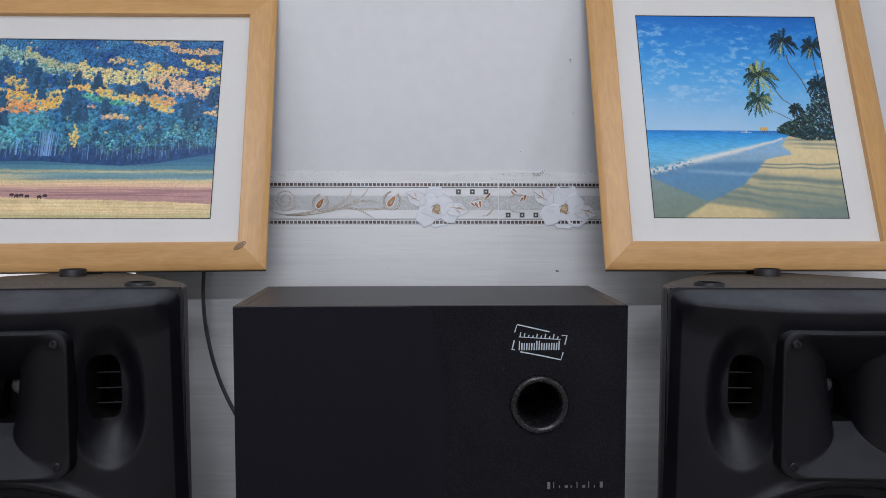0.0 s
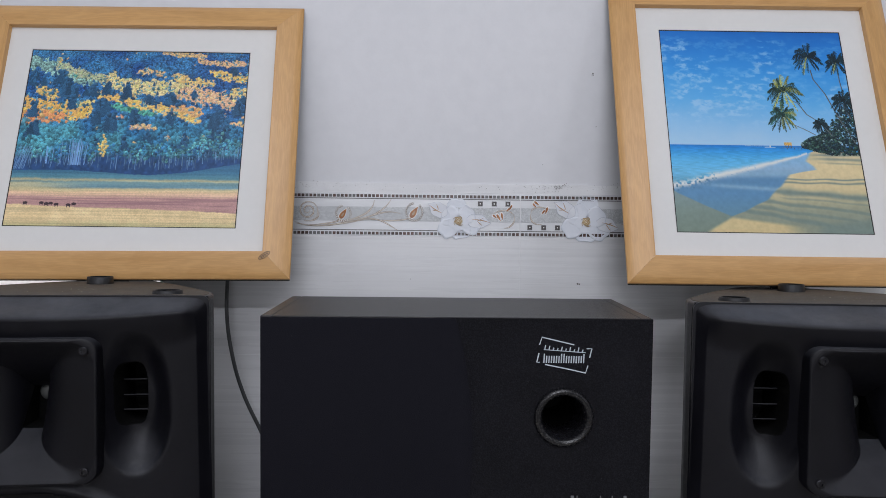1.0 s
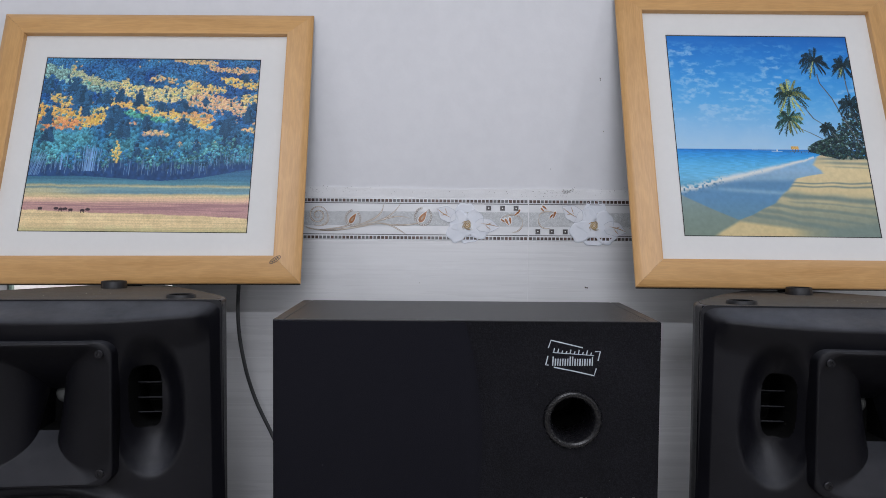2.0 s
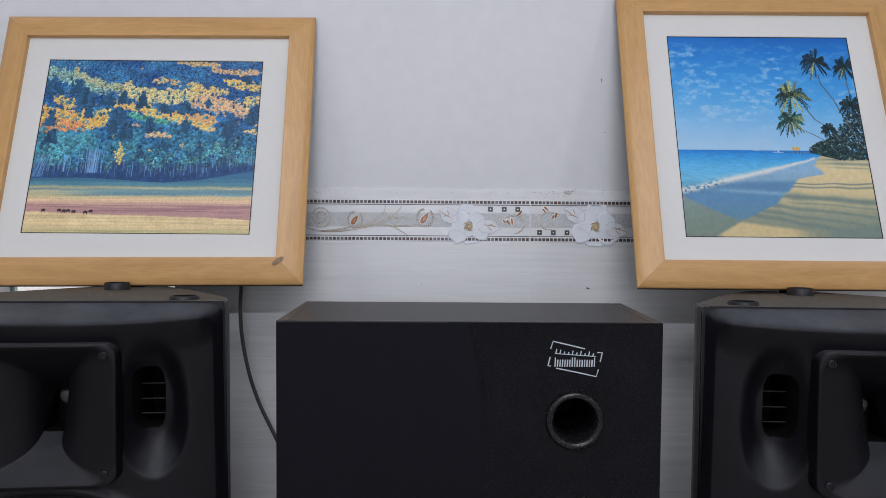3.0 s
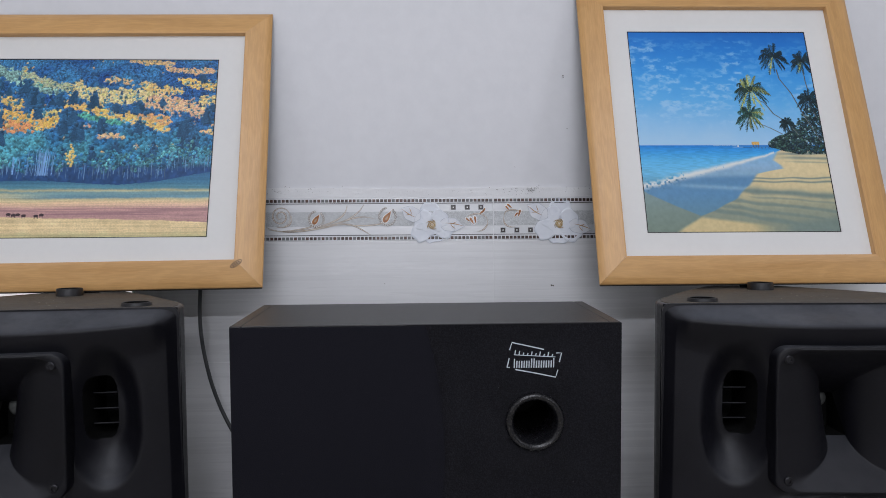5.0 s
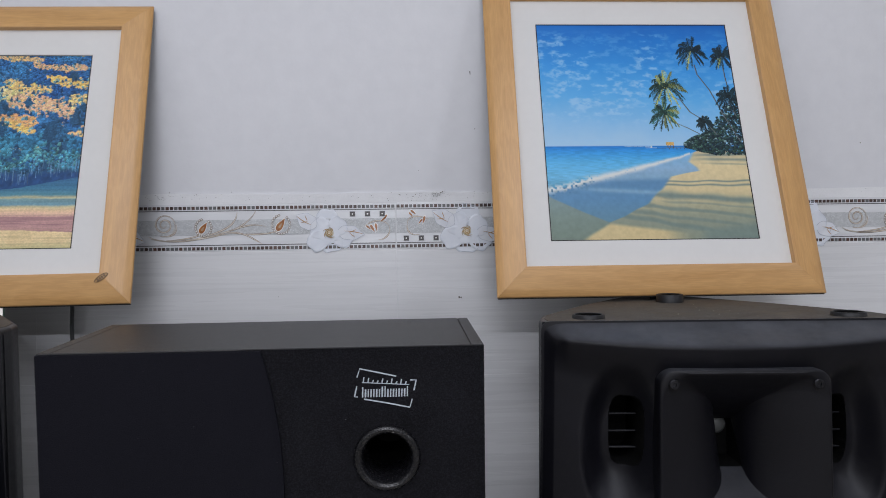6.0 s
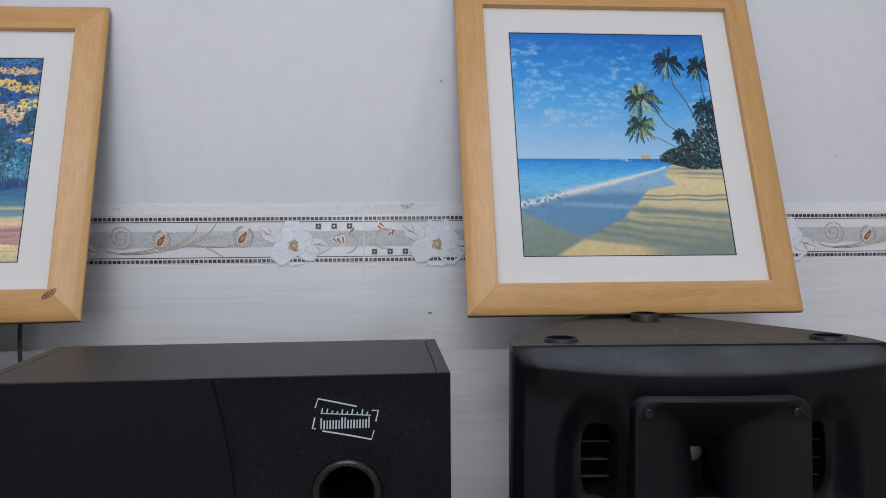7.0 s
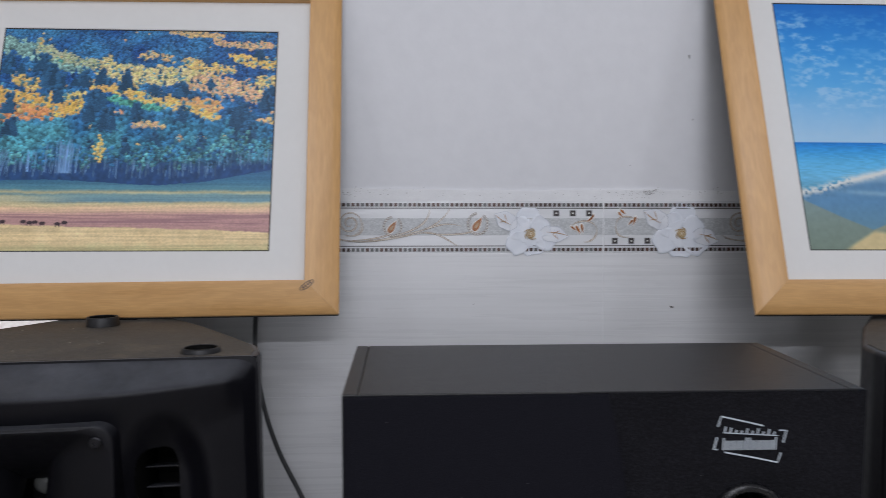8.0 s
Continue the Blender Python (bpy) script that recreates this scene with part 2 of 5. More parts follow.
def prism(points, lo, hi, axis="y", bevel=0.0):
    """A flat outline (2D points) with thickness from lo to hi along an axis."""
    bm = bmesh.new()
    put = (lambda a, b, c: (a, c, b)) if axis == "y" else (lambda a, b, c: (a, b, c))
    low = [bm.verts.new(put(a, b, lo)) for a, b in points]
    high = [bm.verts.new(put(a, b, hi)) for a, b in points]
    bm.faces.new(low), bm.faces.new(high)
    n = len(points)
    for i in range(n):
        bm.faces.new((low[i], low[(i + 1) % n], high[(i + 1) % n], high[i]))
    if bevel:
        rim = [e for f in list(bm.faces)[:2] for e in f.edges]
        bmesh.ops.bevel(bm, geom=list(set(rim)), offset=bevel, segments=2, affect="EDGES", profile=0.5)
    return bm


def lathe(profile, steps=32, axis="z"):
    """Revolve (radius, height) points; axis z or y."""
    bm = bmesh.new()
    rings = []
    for r, h in profile:
        ring = []
        for i in range(steps):
            a = 2 * math.pi * i / steps
            c, s = r * math.cos(a), r * math.sin(a)
            ring.append(bm.verts.new((c, s, h) if axis == "z" else (c, h, s)))
        rings.append(ring)
    for a, b in zip(rings, rings[1:]):
        for i in range(steps):
            k = (i + 1) % steps
            bm.faces.new((a[i], a[k], b[k], b[i]))
    bmesh.ops.remove_doubles(bm, verts=bm.verts, dist=1e-6)
    return bm


def loft(rings, cap=False):
    bm = bmesh.new()
    rows = [[bm.verts.new(p) for p in ring] for ring in rings]
    n = len(rows[0])
    for a, b in zip(rows, rows[1:]):
        for i in range(n):
            k = (i + 1) % n
            bm.faces.new((a[i], a[k], b[k], b[i]))
    if cap:
        bm.faces.new(rows[-1])
    return bm


def rounded_rect(hw, hh, r, steps=8):
    pts = []
    for cx, cy, a0 in ((hw - r, hh - r, 0), (-hw + r, hh - r, 90), (-hw + r, -hh + r, 180), (hw - r, -hh + r, 270)):
        for i in range(steps + 1):
            a = radians(a0 + 90 * i / steps)
            pts.append((cx + r * math.cos(a), cy + r * math.sin(a)))
    return pts


def ribbon(points, width, y0, y1, taper=True):
    """A flat strip that follows 2D points on the wall's plane, from y0 to y1 (front)."""
    n = len(points)
    left, right = [], []
    for i, (x, z) in enumerate(points):
        ax, az = points[max(i - 1, 0)]
        bx, bz = points[min(i + 1, n - 1)]
        dx, dz = bx - ax, bz - az
        d = math.hypot(dx, dz) or 1
        w = width / 2 * (min(1, 0.25 + 2.2 * min(i, n - 1 - i) / n) if taper else 1)
        left.append((x - dz / d * w, z + dx / d * w))
        right.append((x + dz / d * w, z - dx / d * w))
    bm = bmesh.new()
    rows = [[bm.verts.new((*p[:1], y, p[1])) for p, y in ((l, y0), (l, y1), (r, y1), (r, y0))] for l, r in zip(left, right)]
    for a, b in zip(rows, rows[1:]):
        for k in range(3):
            bm.faces.new((a[k], a[k + 1], b[k + 1], b[k]))
    bm.faces.new(rows[0]), bm.faces.new(rows[-1])
    return bm


def bezier(p0, p1, p2, p3, steps=18):
    out = []
    for i in range(steps + 1):
        t = i / steps
        k = ((1 - t) ** 3, 3 * t * (1 - t) ** 2, 3 * t * t * (1 - t), t**3)
        out.append(tuple(sum(c * p[j] for c, p in zip(k, (p0, p1, p2, p3))) for j in (0, 1)))
    return out


def grid_mesh(name, xs, zs, y):
    """A sheet over the lines xs and zs with depth y[row, column]."""
    nz, nx = y.shape
    gx, gz = np.meshgrid(xs, zs)
    co = np.stack([gx, y, gz], -1).reshape(-1, 3)
    idx = np.arange(nz * nx).reshape(nz, nx)
    quads = np.stack([idx[:-1, :-1], idx[:-1, 1:], idx[1:, 1:], idx[1:, :-1]], -1).reshape(-1, 4)
    me = bpy.data.meshes.new(name)
    me.vertices.add(len(co))
    me.vertices.foreach_set("co", co.astype(np.float32).ravel())
    me.loops.add(quads.size)
    me.loops.foreach_set("vertex_index", quads.astype(np.int32).ravel())
    me.polygons.add(len(quads))
    me.polygons.foreach_set("loop_start", np.arange(0, quads.size, 4, dtype=np.int32))
    me.update(calc_edges=True)
    return me


def smoothstep(a, b, x):
    t = np.clip((x - a) / (b - a), 0, 1)
    return t * t * (3 - 2 * t)


# ---- the room ----
ROOM_X, ROOM_Y, ROOM_Z = 2.6, -4.0, 2.8
BORDER_LOW, BORDER_HIGH = 1.196, 1.276


def shell(name, bm, material, label):
    ob = part(name, bm, material)
    return tagged(ob, label, "room shell", kind="structure")


VENT_X0, VENT_X1, VENT_Z0, VENT_Z1 = -0.957, -0.650, 1.00, 1.19


def boxes(*spans):
    bm = bmesh.new()
    for span in spans:
        piece = box(*span)
        me = bpy.data.meshes.new("piece")
        piece.to_mesh(me)
        piece.free()
        bm.from_mesh(me)
        bpy.data.meshes.remove(me)
    return bm


def round_vent(x0, x1, y0, y1, z0, z1):
    """A slab with the small window's opening left out."""
    return boxes((x0, VENT_X0, y0, y1, z0, z1), (VENT_X1, x1, y0, y1, z0, z1), (VENT_X0, VENT_X1, y0, y1, z0, VENT_Z0), (VENT_X0, VENT_X1, y0, y1, VENT_Z1, z1))


wall_north = shell("wall_north", round_vent(-ROOM_X, ROOM_X, 0.002, 0.2, 0, ROOM_Z), WALL_PAINT, "blue-white painted wall above a tiled dado")
shell("wall_south", box(-ROOM_X, ROOM_X, ROOM_Y - 0.2, ROOM_Y, 0, ROOM_Z), ROOM, "plain pale painted wall")
shell("wall_east", box(ROOM_X, ROOM_X + 0.2, ROOM_Y - 0.2, 0.2, 0, ROOM_Z), ROOM, "plain pale painted wall")
shell("wall_west", box(-ROOM_X - 0.2, -ROOM_X, ROOM_Y - 0.2, 0.2, 0, ROOM_Z), ROOM, "plain pale painted wall")
shell("floor", box(-ROOM_X - 0.2, ROOM_X + 0.2, ROOM_Y - 0.2, 0.2, -0.1, 0), FLOOR, "plain beige floor")
shell("ceiling", box(-ROOM_X - 0.2, ROOM_X + 0.2, ROOM_Y - 0.2, 0.2, ROOM_Z, ROOM_Z + 0.1), CEILING, "plain white ceiling")
LEDGE_Z = 0.43
shell("ledge", box(-1.3, 1.05, -0.62, -0.004, 0, LEDGE_Z, 0.006), LEDGE, "grey cement ledge along the tiled wall")
SUB_Z = 0.80
shell("plinth", box(-0.36, 0.09, -0.49, -0.30, LEDGE_Z, SUB_Z, 0.004), LEDGE, "grey cement plinth on the ledge")

# white mortar where the tiles end below the paint
rng = random.Random(4)
top = [(-ROOM_X + 0.02, 1.276)] + [(x, 1.276) for x in (ROOM_X - 0.02,)]
edge = [(ROOM_X - 0.02 - i * 0.02, 1.2925 + 0.0012 * math.sin(i * 0.31) + rng.uniform(-0.0007, 0.0007)) for i in range(int((2 * ROOM_X - 0.04) / 0.02) + 1)]
mortar = part("mortar", prism(top + edge, -0.0005, 0.003), GROUT, wall_north, "white mortar strip with dirt specks")


# ---- picture painting: colours on a fine sheet ----
def value_noise(h, w, cell, seed):
    r = np.random.RandomState(seed)
    g = r.rand(int(h / cell) + 3, int(w / cell) + 3)
    y, x = np.mgrid[0:h, 0:w] / cell
    y0, x0 = y.astype(int), x.astype(int)
    fy, fx = y - y0, x - x0
    fy, fx = fy * fy * (3 - 2 * fy), fx * fx * (3 - 2 * fx)
    return (g[y0, x0] * (1 - fx) + g[y0, x0 + 1] * fx) * (1 - fy) + (g[y0 + 1, x0] * (1 - fx) + g[y0 + 1, x0 + 1] * fx) * fy


def fractal(h, w, cell, seed, octaves=4):
    total, amp, norm = np.zeros((h, w)), 1.0, 0.0
    for k in range(octaves):
        total += amp * value_noise(h, w, max(cell / 2**k, 1.01), seed + k)
        norm, amp = norm + amp, amp * 0.55
    return total / norm


def crown(img, cx, cy, r, tall, colour, rr, ragged=0.7, lit=0.45):
    """One tree crown: ragged outline, lit from above, speckled with leaves."""
    h, w, _ = img.shape
    x0, x1, y0, y1 = int(max(cx - 1.2 * r, 0)), int(min(cx + 1.2 * r + 2, w)), int(max(cy - 1.2 * tall, 0)), int(min(cy + 1.2 * tall + 2, h))
    if x1 <= x0 or y1 <= y0:
        return
    yy, xx = np.mgrid[y0:y1, x0:x1]
    px, py = (xx - cx) / r, (yy - cy) / tall
    d = px**2 + py**2 + ragged * (rr.rand(*yy.shape) - 0.5)
    shade = 1.0 - lit * py - 0.10 * px + 0.40 * (rr.rand(*yy.shape) - 0.5)
    m = d < 0.9
    img[y0:y1, x0:x1][m] = (np.array(colour)[None, None] * shade[..., None])[m]


def conifer(img, cx, base, tall, half, colour, rr):
    """A dark pine: narrow top, ragged tiers of boughs."""
    h, w, _ = img.shape
    for k in range(int(tall)):
        y, t = int(base - k), 1 - k / tall
        r = half * min(1.0, 0.12 + 1.1 * t) * (0.62 + 0.38 * abs(math.sin(k * 0.9))) * (0.75 + 0.5 * rr.rand())
        a, b = int(max(cx - r, 0)), int(min(cx + r + 1, w))
        if 0 <= y < h and b > a:
            img[y, a:b] = np.array(colour) * (0.7 + 0.6 * rr.rand(b - a, 1))


def stroke(img, points, colour, width=1.0):
    h, w, _ = img.shape
    for (xa, ya), (xb, yb) in zip(points, points[1:]):
        n = int(max(abs(xb - xa), abs(yb - ya)) * 2) + 1
        for i in range(n + 1):
            x, y = xa + (xb - xa) * i / n, ya + (yb - ya) * i / n
            a, b = int(round(x - width / 2)), int(round(x + width / 2))
            if 0 <= y < h:
                img[int(y), max(a, 0):max(min(b + 1, w), 0)] = colour


def softened(img, centre):
    h, w, _ = img.shape
    p, q = np.pad(img, ((1, 1), (1, 1), (0, 0)), mode="edge"), (1 - centre) / 4
    return p[1:-1, 1:-1] * centre + (p[:-2, 1:-1] + p[2:, 1:-1] + p[1:-1, :-2] + p[1:-1, 2:]) * q


def autumn_hillside(w=600, h=512):
    rr = np.random.RandomState(11)
    yy, xx = np.mgrid[0:h, 0:w]
    u, v = xx / w, yy / h
    mood, patch, fine = fractal(h, w, 60, 77, 3), fractal(h, w, 26, 9, 3), fractal(h, w, 9, 19, 2)

    def near(line_u, line_v, half):
        ends = smoothstep(line_u[0] - 0.05, line_u[0] + 0.03, u) * smoothstep(line_u[-1] + 0.05, line_u[-1] - 0.03, u)
        return np.exp(-(((v - np.interp(u, line_u, line_v)) / half) ** 2)) * ends

    z = 0.9 * (patch - 0.5) + 0.8 * (fine - 0.5)
    tint = np.array((44, 98, 152)) + (mood[..., None] - 0.5) * np.array((50, 90, 70))
    teal = smoothstep(0.36, 0.46, v + 0.12 * (patch - 0.5))[..., None]
    tint = tint * (1 - teal) + (np.array((50, 112, 146)) + (mood[..., None] - 0.5) * np.array((60, 90, 40))) * teal
    far_tints = (
        ((0.0, 0.14, 0.30), (0.07, 0.12, 0.18), 0.045, 0.40, (118, 160, 158)),
        ((0.12, 0.26, 0.40, 0.50), (0.10, 0.145, 0.185, 0.20), 0.030, 0.40, (176, 190, 158)),
        ((0.36, 0.50, 0.61, 0.72), (0.18, 0.23, 0.215, 0.225), 0.045, 0.36, (226, 208, 146)),
        ((0.50, 0.56, 0.62), (0.13, 0.12, 0.14), 0.022, 0.42, (226, 184, 128)),
        ((0.61, 0.72, 0.80), (0.005, 0.02, 0.03), 0.016, 0.40, (228, 184, 130)),
        ((0.78, 0.90, 1.02), (0.055, 0.075, 0.065), 0.020, 0.45, (226, 176, 136)),
        ((0.84, 0.93, 1.05), (0.125, 0.15, 0.165), 0.028, 0.36, (246, 196, 104)))
    slope_tints = (
        ((0.66, 0.74, 0.84), (0.155, 0.17, 0.19), 0.026, 0.42, (240, 198, 120)),
        ((0.69, 0.82, 0.96), (0.25, 0.27, 0.30), 0.050, 0.46, (236, 184, 146)),
        ((0.94, 1.05), (0.25, 0.26), 0.030, 0.40, (240, 204, 132)),
        ((0.05, 0.10, 0.13), (0.235, 0.255, 0.27), 0.030, 0.36, (242, 196, 108)),
        ((-0.1, 0.01, 0.13, 0.22, 0.30), (0.30, 0.315, 0.35, 0.375, 0.375), 0.042, 0.34, (246, 186, 92)),
        ((-0.1, 0.03, 0.13, 0.19), (0.40, 0.40, 0.405, 0.40), 0.035, 0.38, (236, 146, 92)),
        ((0.25, 0.31), (0.32, 0.305), 0.024, 0.42, (232, 206, 120)))
    near_tints = (
        ((0.33, 0.45, 0.56, 0.67, 0.80), (0.27, 0.29, 0.335, 0.36, 0.415), 0.026, 0.34, (246, 194, 104)),
        ((0.66, 0.74, 0.80), (0.33, 0.35, 0.37), 0.030, 0.44, (240, 172, 110)),
        ((0.50, 0.59), (0.45, 0.45), 0.018, 0.42, (226, 182, 140)),
        ((0.39, 0.45), (0.38, 0.40), 0.014, 0.48, (232, 160, 116)),
        ((0.95, 1.05), (0.42, 0.44), 0.018, 0.40, (238, 184, 130)),
        ((0.40, 0.50, 0.58), (0.33, 0.36, 0.38), 0.022, 0.52, (70, 144, 132)))
    for line_u, line_v, half, cut, colour in far_tints + slope_tints + near_tints:
        tint = np.where((near(line_u, line_v, half) + z > cut)[..., None], np.array(colour), tint)
    dull = tint.mean(-1, keepdims=True)
    tint = tint * 0.86 + (dull * 0.6 + np.array((232, 196, 150)) * 0.4) * 0.14 * (tint[..., :1] > tint[..., 2:]) + tint * 0.14 * (tint[..., :1] <= tint[..., 2:])
    img = tint * 0.8
    # crowns from the far ridge down to the meadow's edge
    v0 = -0.01
    while v0 < 0.61:
        size = (2.4 + 6.5 * max(v0, 0)) * 1.0
        for _ in range(int(w / size * 0.95)):
            x, y = rr.uniform(0, w), v0 * h + rr.normal(0, 2)
            at = int(min(max(y + 1, 0), h - 1)), int(min(x, w - 1))
            c = tint[at]
            warm = c[0] > c[2]
            c = c * (rr.uniform(0.82, 1.08) if warm else rr.uniform(0.60, 1.30))
            if warm and rr.rand() < 0.16:
                c, warm = np.array((58, 104, 122)) * rr.uniform(0.7, 1.5), False
            elif warm and rr.rand() < 0.25:
                c = c * np.array((1.0, 1.06, 0.92))
            r = size * rr.uniform(0.55, 1.15)
            crown(img, x, y, r, r * (1.0 if warm else 1.35), c, rr, 1.1, 0.18 if warm else 0.30)
            if not warm and v0 < 0.2 and rr.rand() < 0.25:
                stroke(img, [(x, y + r), (x, y + 2.2 * r)], (132, 170, 204), 0.1)
        v0 += 0.62 * size / h
    navy = np.array((36, 76, 112))
    upper_pines = ((0.15, 0.185, 30, 40), (0.185, 0.27, 34, 56), (0.215, 0.335, 22, 40), (0.03, 0.20, 20, 44), (0.306, 0.255, 22, 32), (0.37, 0.25, 20, 36), (0.456, 0.272, 20, 44), (0.561, 0.300, 20, 24), (0.662, 0.305, 30, 34), (0.355, 0.37, 26, 48), (0.402, 0.46, 30, 50), (0.33, 0.42, 18, 40), (0.506, 0.41, 16, 40))
    lower_pines = ((0.045, 0.385, 20, 44), (0.058, 0.49, 26, 42), (0.88, 0.45, 36, 60), (0.90, 0.56, 40, 70), (0.85, 0.60, 24, 60), (0.965, 0.36, 18, 44), (0.662, 0.42, 14, 36), (0.985, 0.29, 8, 20), (0.76, 0.26, 6, 18), (0.94, 0.12, 9, 22), (0.57, 0.56, 20, 44), (0.74, 0.56, 18, 44), (0.47, 0.57, 14, 40))
    for cx, cy, half, tall in upper_pines + lower_pines:
        for _ in range(int(half * 2.4)):
            q = rr.rand()
            crown(img, cx * w + rr.normal(0, half * 0.42) * (0.35 + 0.65 * q), cy * h + 6 - tall * 1.0 * (1 - q) + rr.normal(0, 2), rr.uniform(3, 5.5), rr.uniform(3, 6), navy * rr.uniform(0.75, 1.35), rr, 1.3, 0.3)
        for _ in range(max(2, half // 7)):
            conifer(img, cx * w + rr.normal(0, half * 0.4), cy * h + rr.uniform(-2, 8), tall * rr.uniform(0.5, 0.85), rr.uniform(8, 14), navy * rr.uniform(0.8, 1.25), rr)
    for _ in range(60):
        conifer(img, rr.uniform(0, w), rr.uniform(0.04, 0.34) * h, rr.uniform(8, 16), rr.uniform(2.5, 5), navy * rr.uniform(0.9, 1.5), rr)
    # front row: shaded wood floor, teal crowns on pale trunks
    edge_v = np.interp(u, (0, 0.25, 0.59, 0.76, 1.0), (0.696, 0.694, 0.718, 0.701, 0.645)) + 0.006 * (fine - 0.5)
    floor_ = smoothstep(0.60, 0.635, v + 0.05 * (patch - 0.5))[..., None]
    img = img * (1 - floor_) + np.array((34, 70, 124)) * (0.75 + 0.5 * fine[..., None]) * floor_
    for _ in range(190):
        x, b = rr.uniform(0, w), rr.uniform(0.635, 0.69) * h
        if x > 0.80 * w:
            b -= 0.04 * h
        up = rr.uniform(20, 44)
        stroke(img, [(x, b), (x + rr.uniform(-2, 2), b - up)], np.array((104, 148, 198)) * rr.uniform(0.5, 1.15), 0.1)
        if rr.rand() < 0.62:
            c = np.array(((54, 120, 148), (68, 134, 154), (44, 98, 146), (82, 146, 154))[rr.randint(4)]) * rr.uniform(0.8, 1.15)
            for _ in range(9):
                crown(img, x + rr.normal(0, 6), b - up - rr.uniform(-6, 22), rr.uniform(2, 4.5), rr.uniform(2.5, 5), c * rr.uniform(0.65, 1.3), rr, 1.4, 0.3)
    for cx, low, high, count, lean in ((0.265, 0.665, 0.535, 34, 0), (0.022, 0.69, 0.56, 12, 16), (0.13, 0.66, 0.58, 8, 0)):
        for _ in range(count):
            x = (cx + rr.normal(0, 0.024)) * w
            stroke(img, [(x, low * h), (x + lean + rr.uniform(-3, 3), (high + rr.uniform(-0.02, 0.02)) * h)], np.array((116, 164, 226)) * rr.uniform(0.8, 1.15), 0.1)
    for _ in range(34):
        crown(img, 0.385 * w + rr.normal(0, 5), 0.56 * h + rr.normal(0, 11), 3.4, 3.4, (226, 196, 112), rr, 1.0, 0.3)
    # meadow in long bands that dip to the right
    vv = v + 0.010 * (mood - 0.5) + 0.005 * (fine - 0.5)
    low = smoothstep(-0.004, 0.004, vv - (0.882 + 0.036 * u))[..., None]
    stops = ((0.64, (48, 92, 138)), (0.70, (58, 112, 148)), (0.735, (84, 138, 158)), (0.748, (196, 190, 150)), (0.758, (112, 150, 158)), (0.785, (100, 142, 162)), (0.797, (206, 196, 154)), (0.812, (228, 200, 160)), (0.830, (226, 190, 164)), (0.845, (206, 162, 154)), (0.875, (190, 146, 146)), (0.92, (198, 154, 150)))
    field = np.stack([np.interp(vv, [q[0] for q in stops], [q[1][k] for q in stops]) for k in range(3)], -1)
    left = (smoothstep(0.40, 0.05, u) * smoothstep(0.755, 0.77, vv) * (1 - smoothstep(0.80, 0.82, vv)))[..., None]
    field = field * (1 - 0.8 * left) + np.array((206, 196, 152)) * 0.8 * left
    straw = np.array((226, 204, 156)) + (patch[..., None] - 0.5) * np.array((30, 30, 30)) - 22 * smoothstep(0.96, 1.0, v + 0.03 * (patch - 0.5))[..., None] * np.array((1.3, 0.6, 0.8))
    field = field * (1 - low) + straw * low
    rows_ = 0.6 * value_noise(h, w // 46 + 3, 2.4, 71) + 0.4 * value_noise(h, w // 46 + 3, 7, 74)
    col = np.arange(w) / 46.0
    i0, f = col.astype(int), col - col.astype(int)
    streak = rows_[:, i0] * (1 - f) + rows_[:, i0 + 1] * f
    field *= (0.80 + 0.26 * streak + 0.16 * value_noise(h, w, 2.0, 72))[..., None]
    plough = smoothstep(0.48, 0.68, streak) * smoothstep(0.835, 0.85, vv) * (1 - low[..., 0])
    field = field * (1 - 0.50 * plough[..., None]) + np.array((116, 84, 98)) * 0.50 * plough[..., None]
    m = v > edge_v
    img[m] = field[m]
    for cu, cv in ((0.08, 0.874), (0.15, 0.874), (0.171, 0.878), (0.19, 0.876), (0.215, 0.881), (0.267, 0.883), (0.29, 0.878)):
        crown(img, cu * w, cv * h, 6.5, 4, (58, 42, 48), rr, 0.3, 0.1)
        stroke(img, [(cu * w - 4, cv * h), (cu * w - 4, cv * h + 7)], (50, 38, 44), 0.6)
        stroke(img, [(cu * w + 4, cv * h), (cu * w + 4, cv * h + 7)], (50, 38, 44), 0.6)
    # a pale veil, as of reflected light, is mixed into the print's colours
    return softened(img, 0.76) * np.array((0.95, 0.925, 0.885)) + np.array((14, 16, 19))


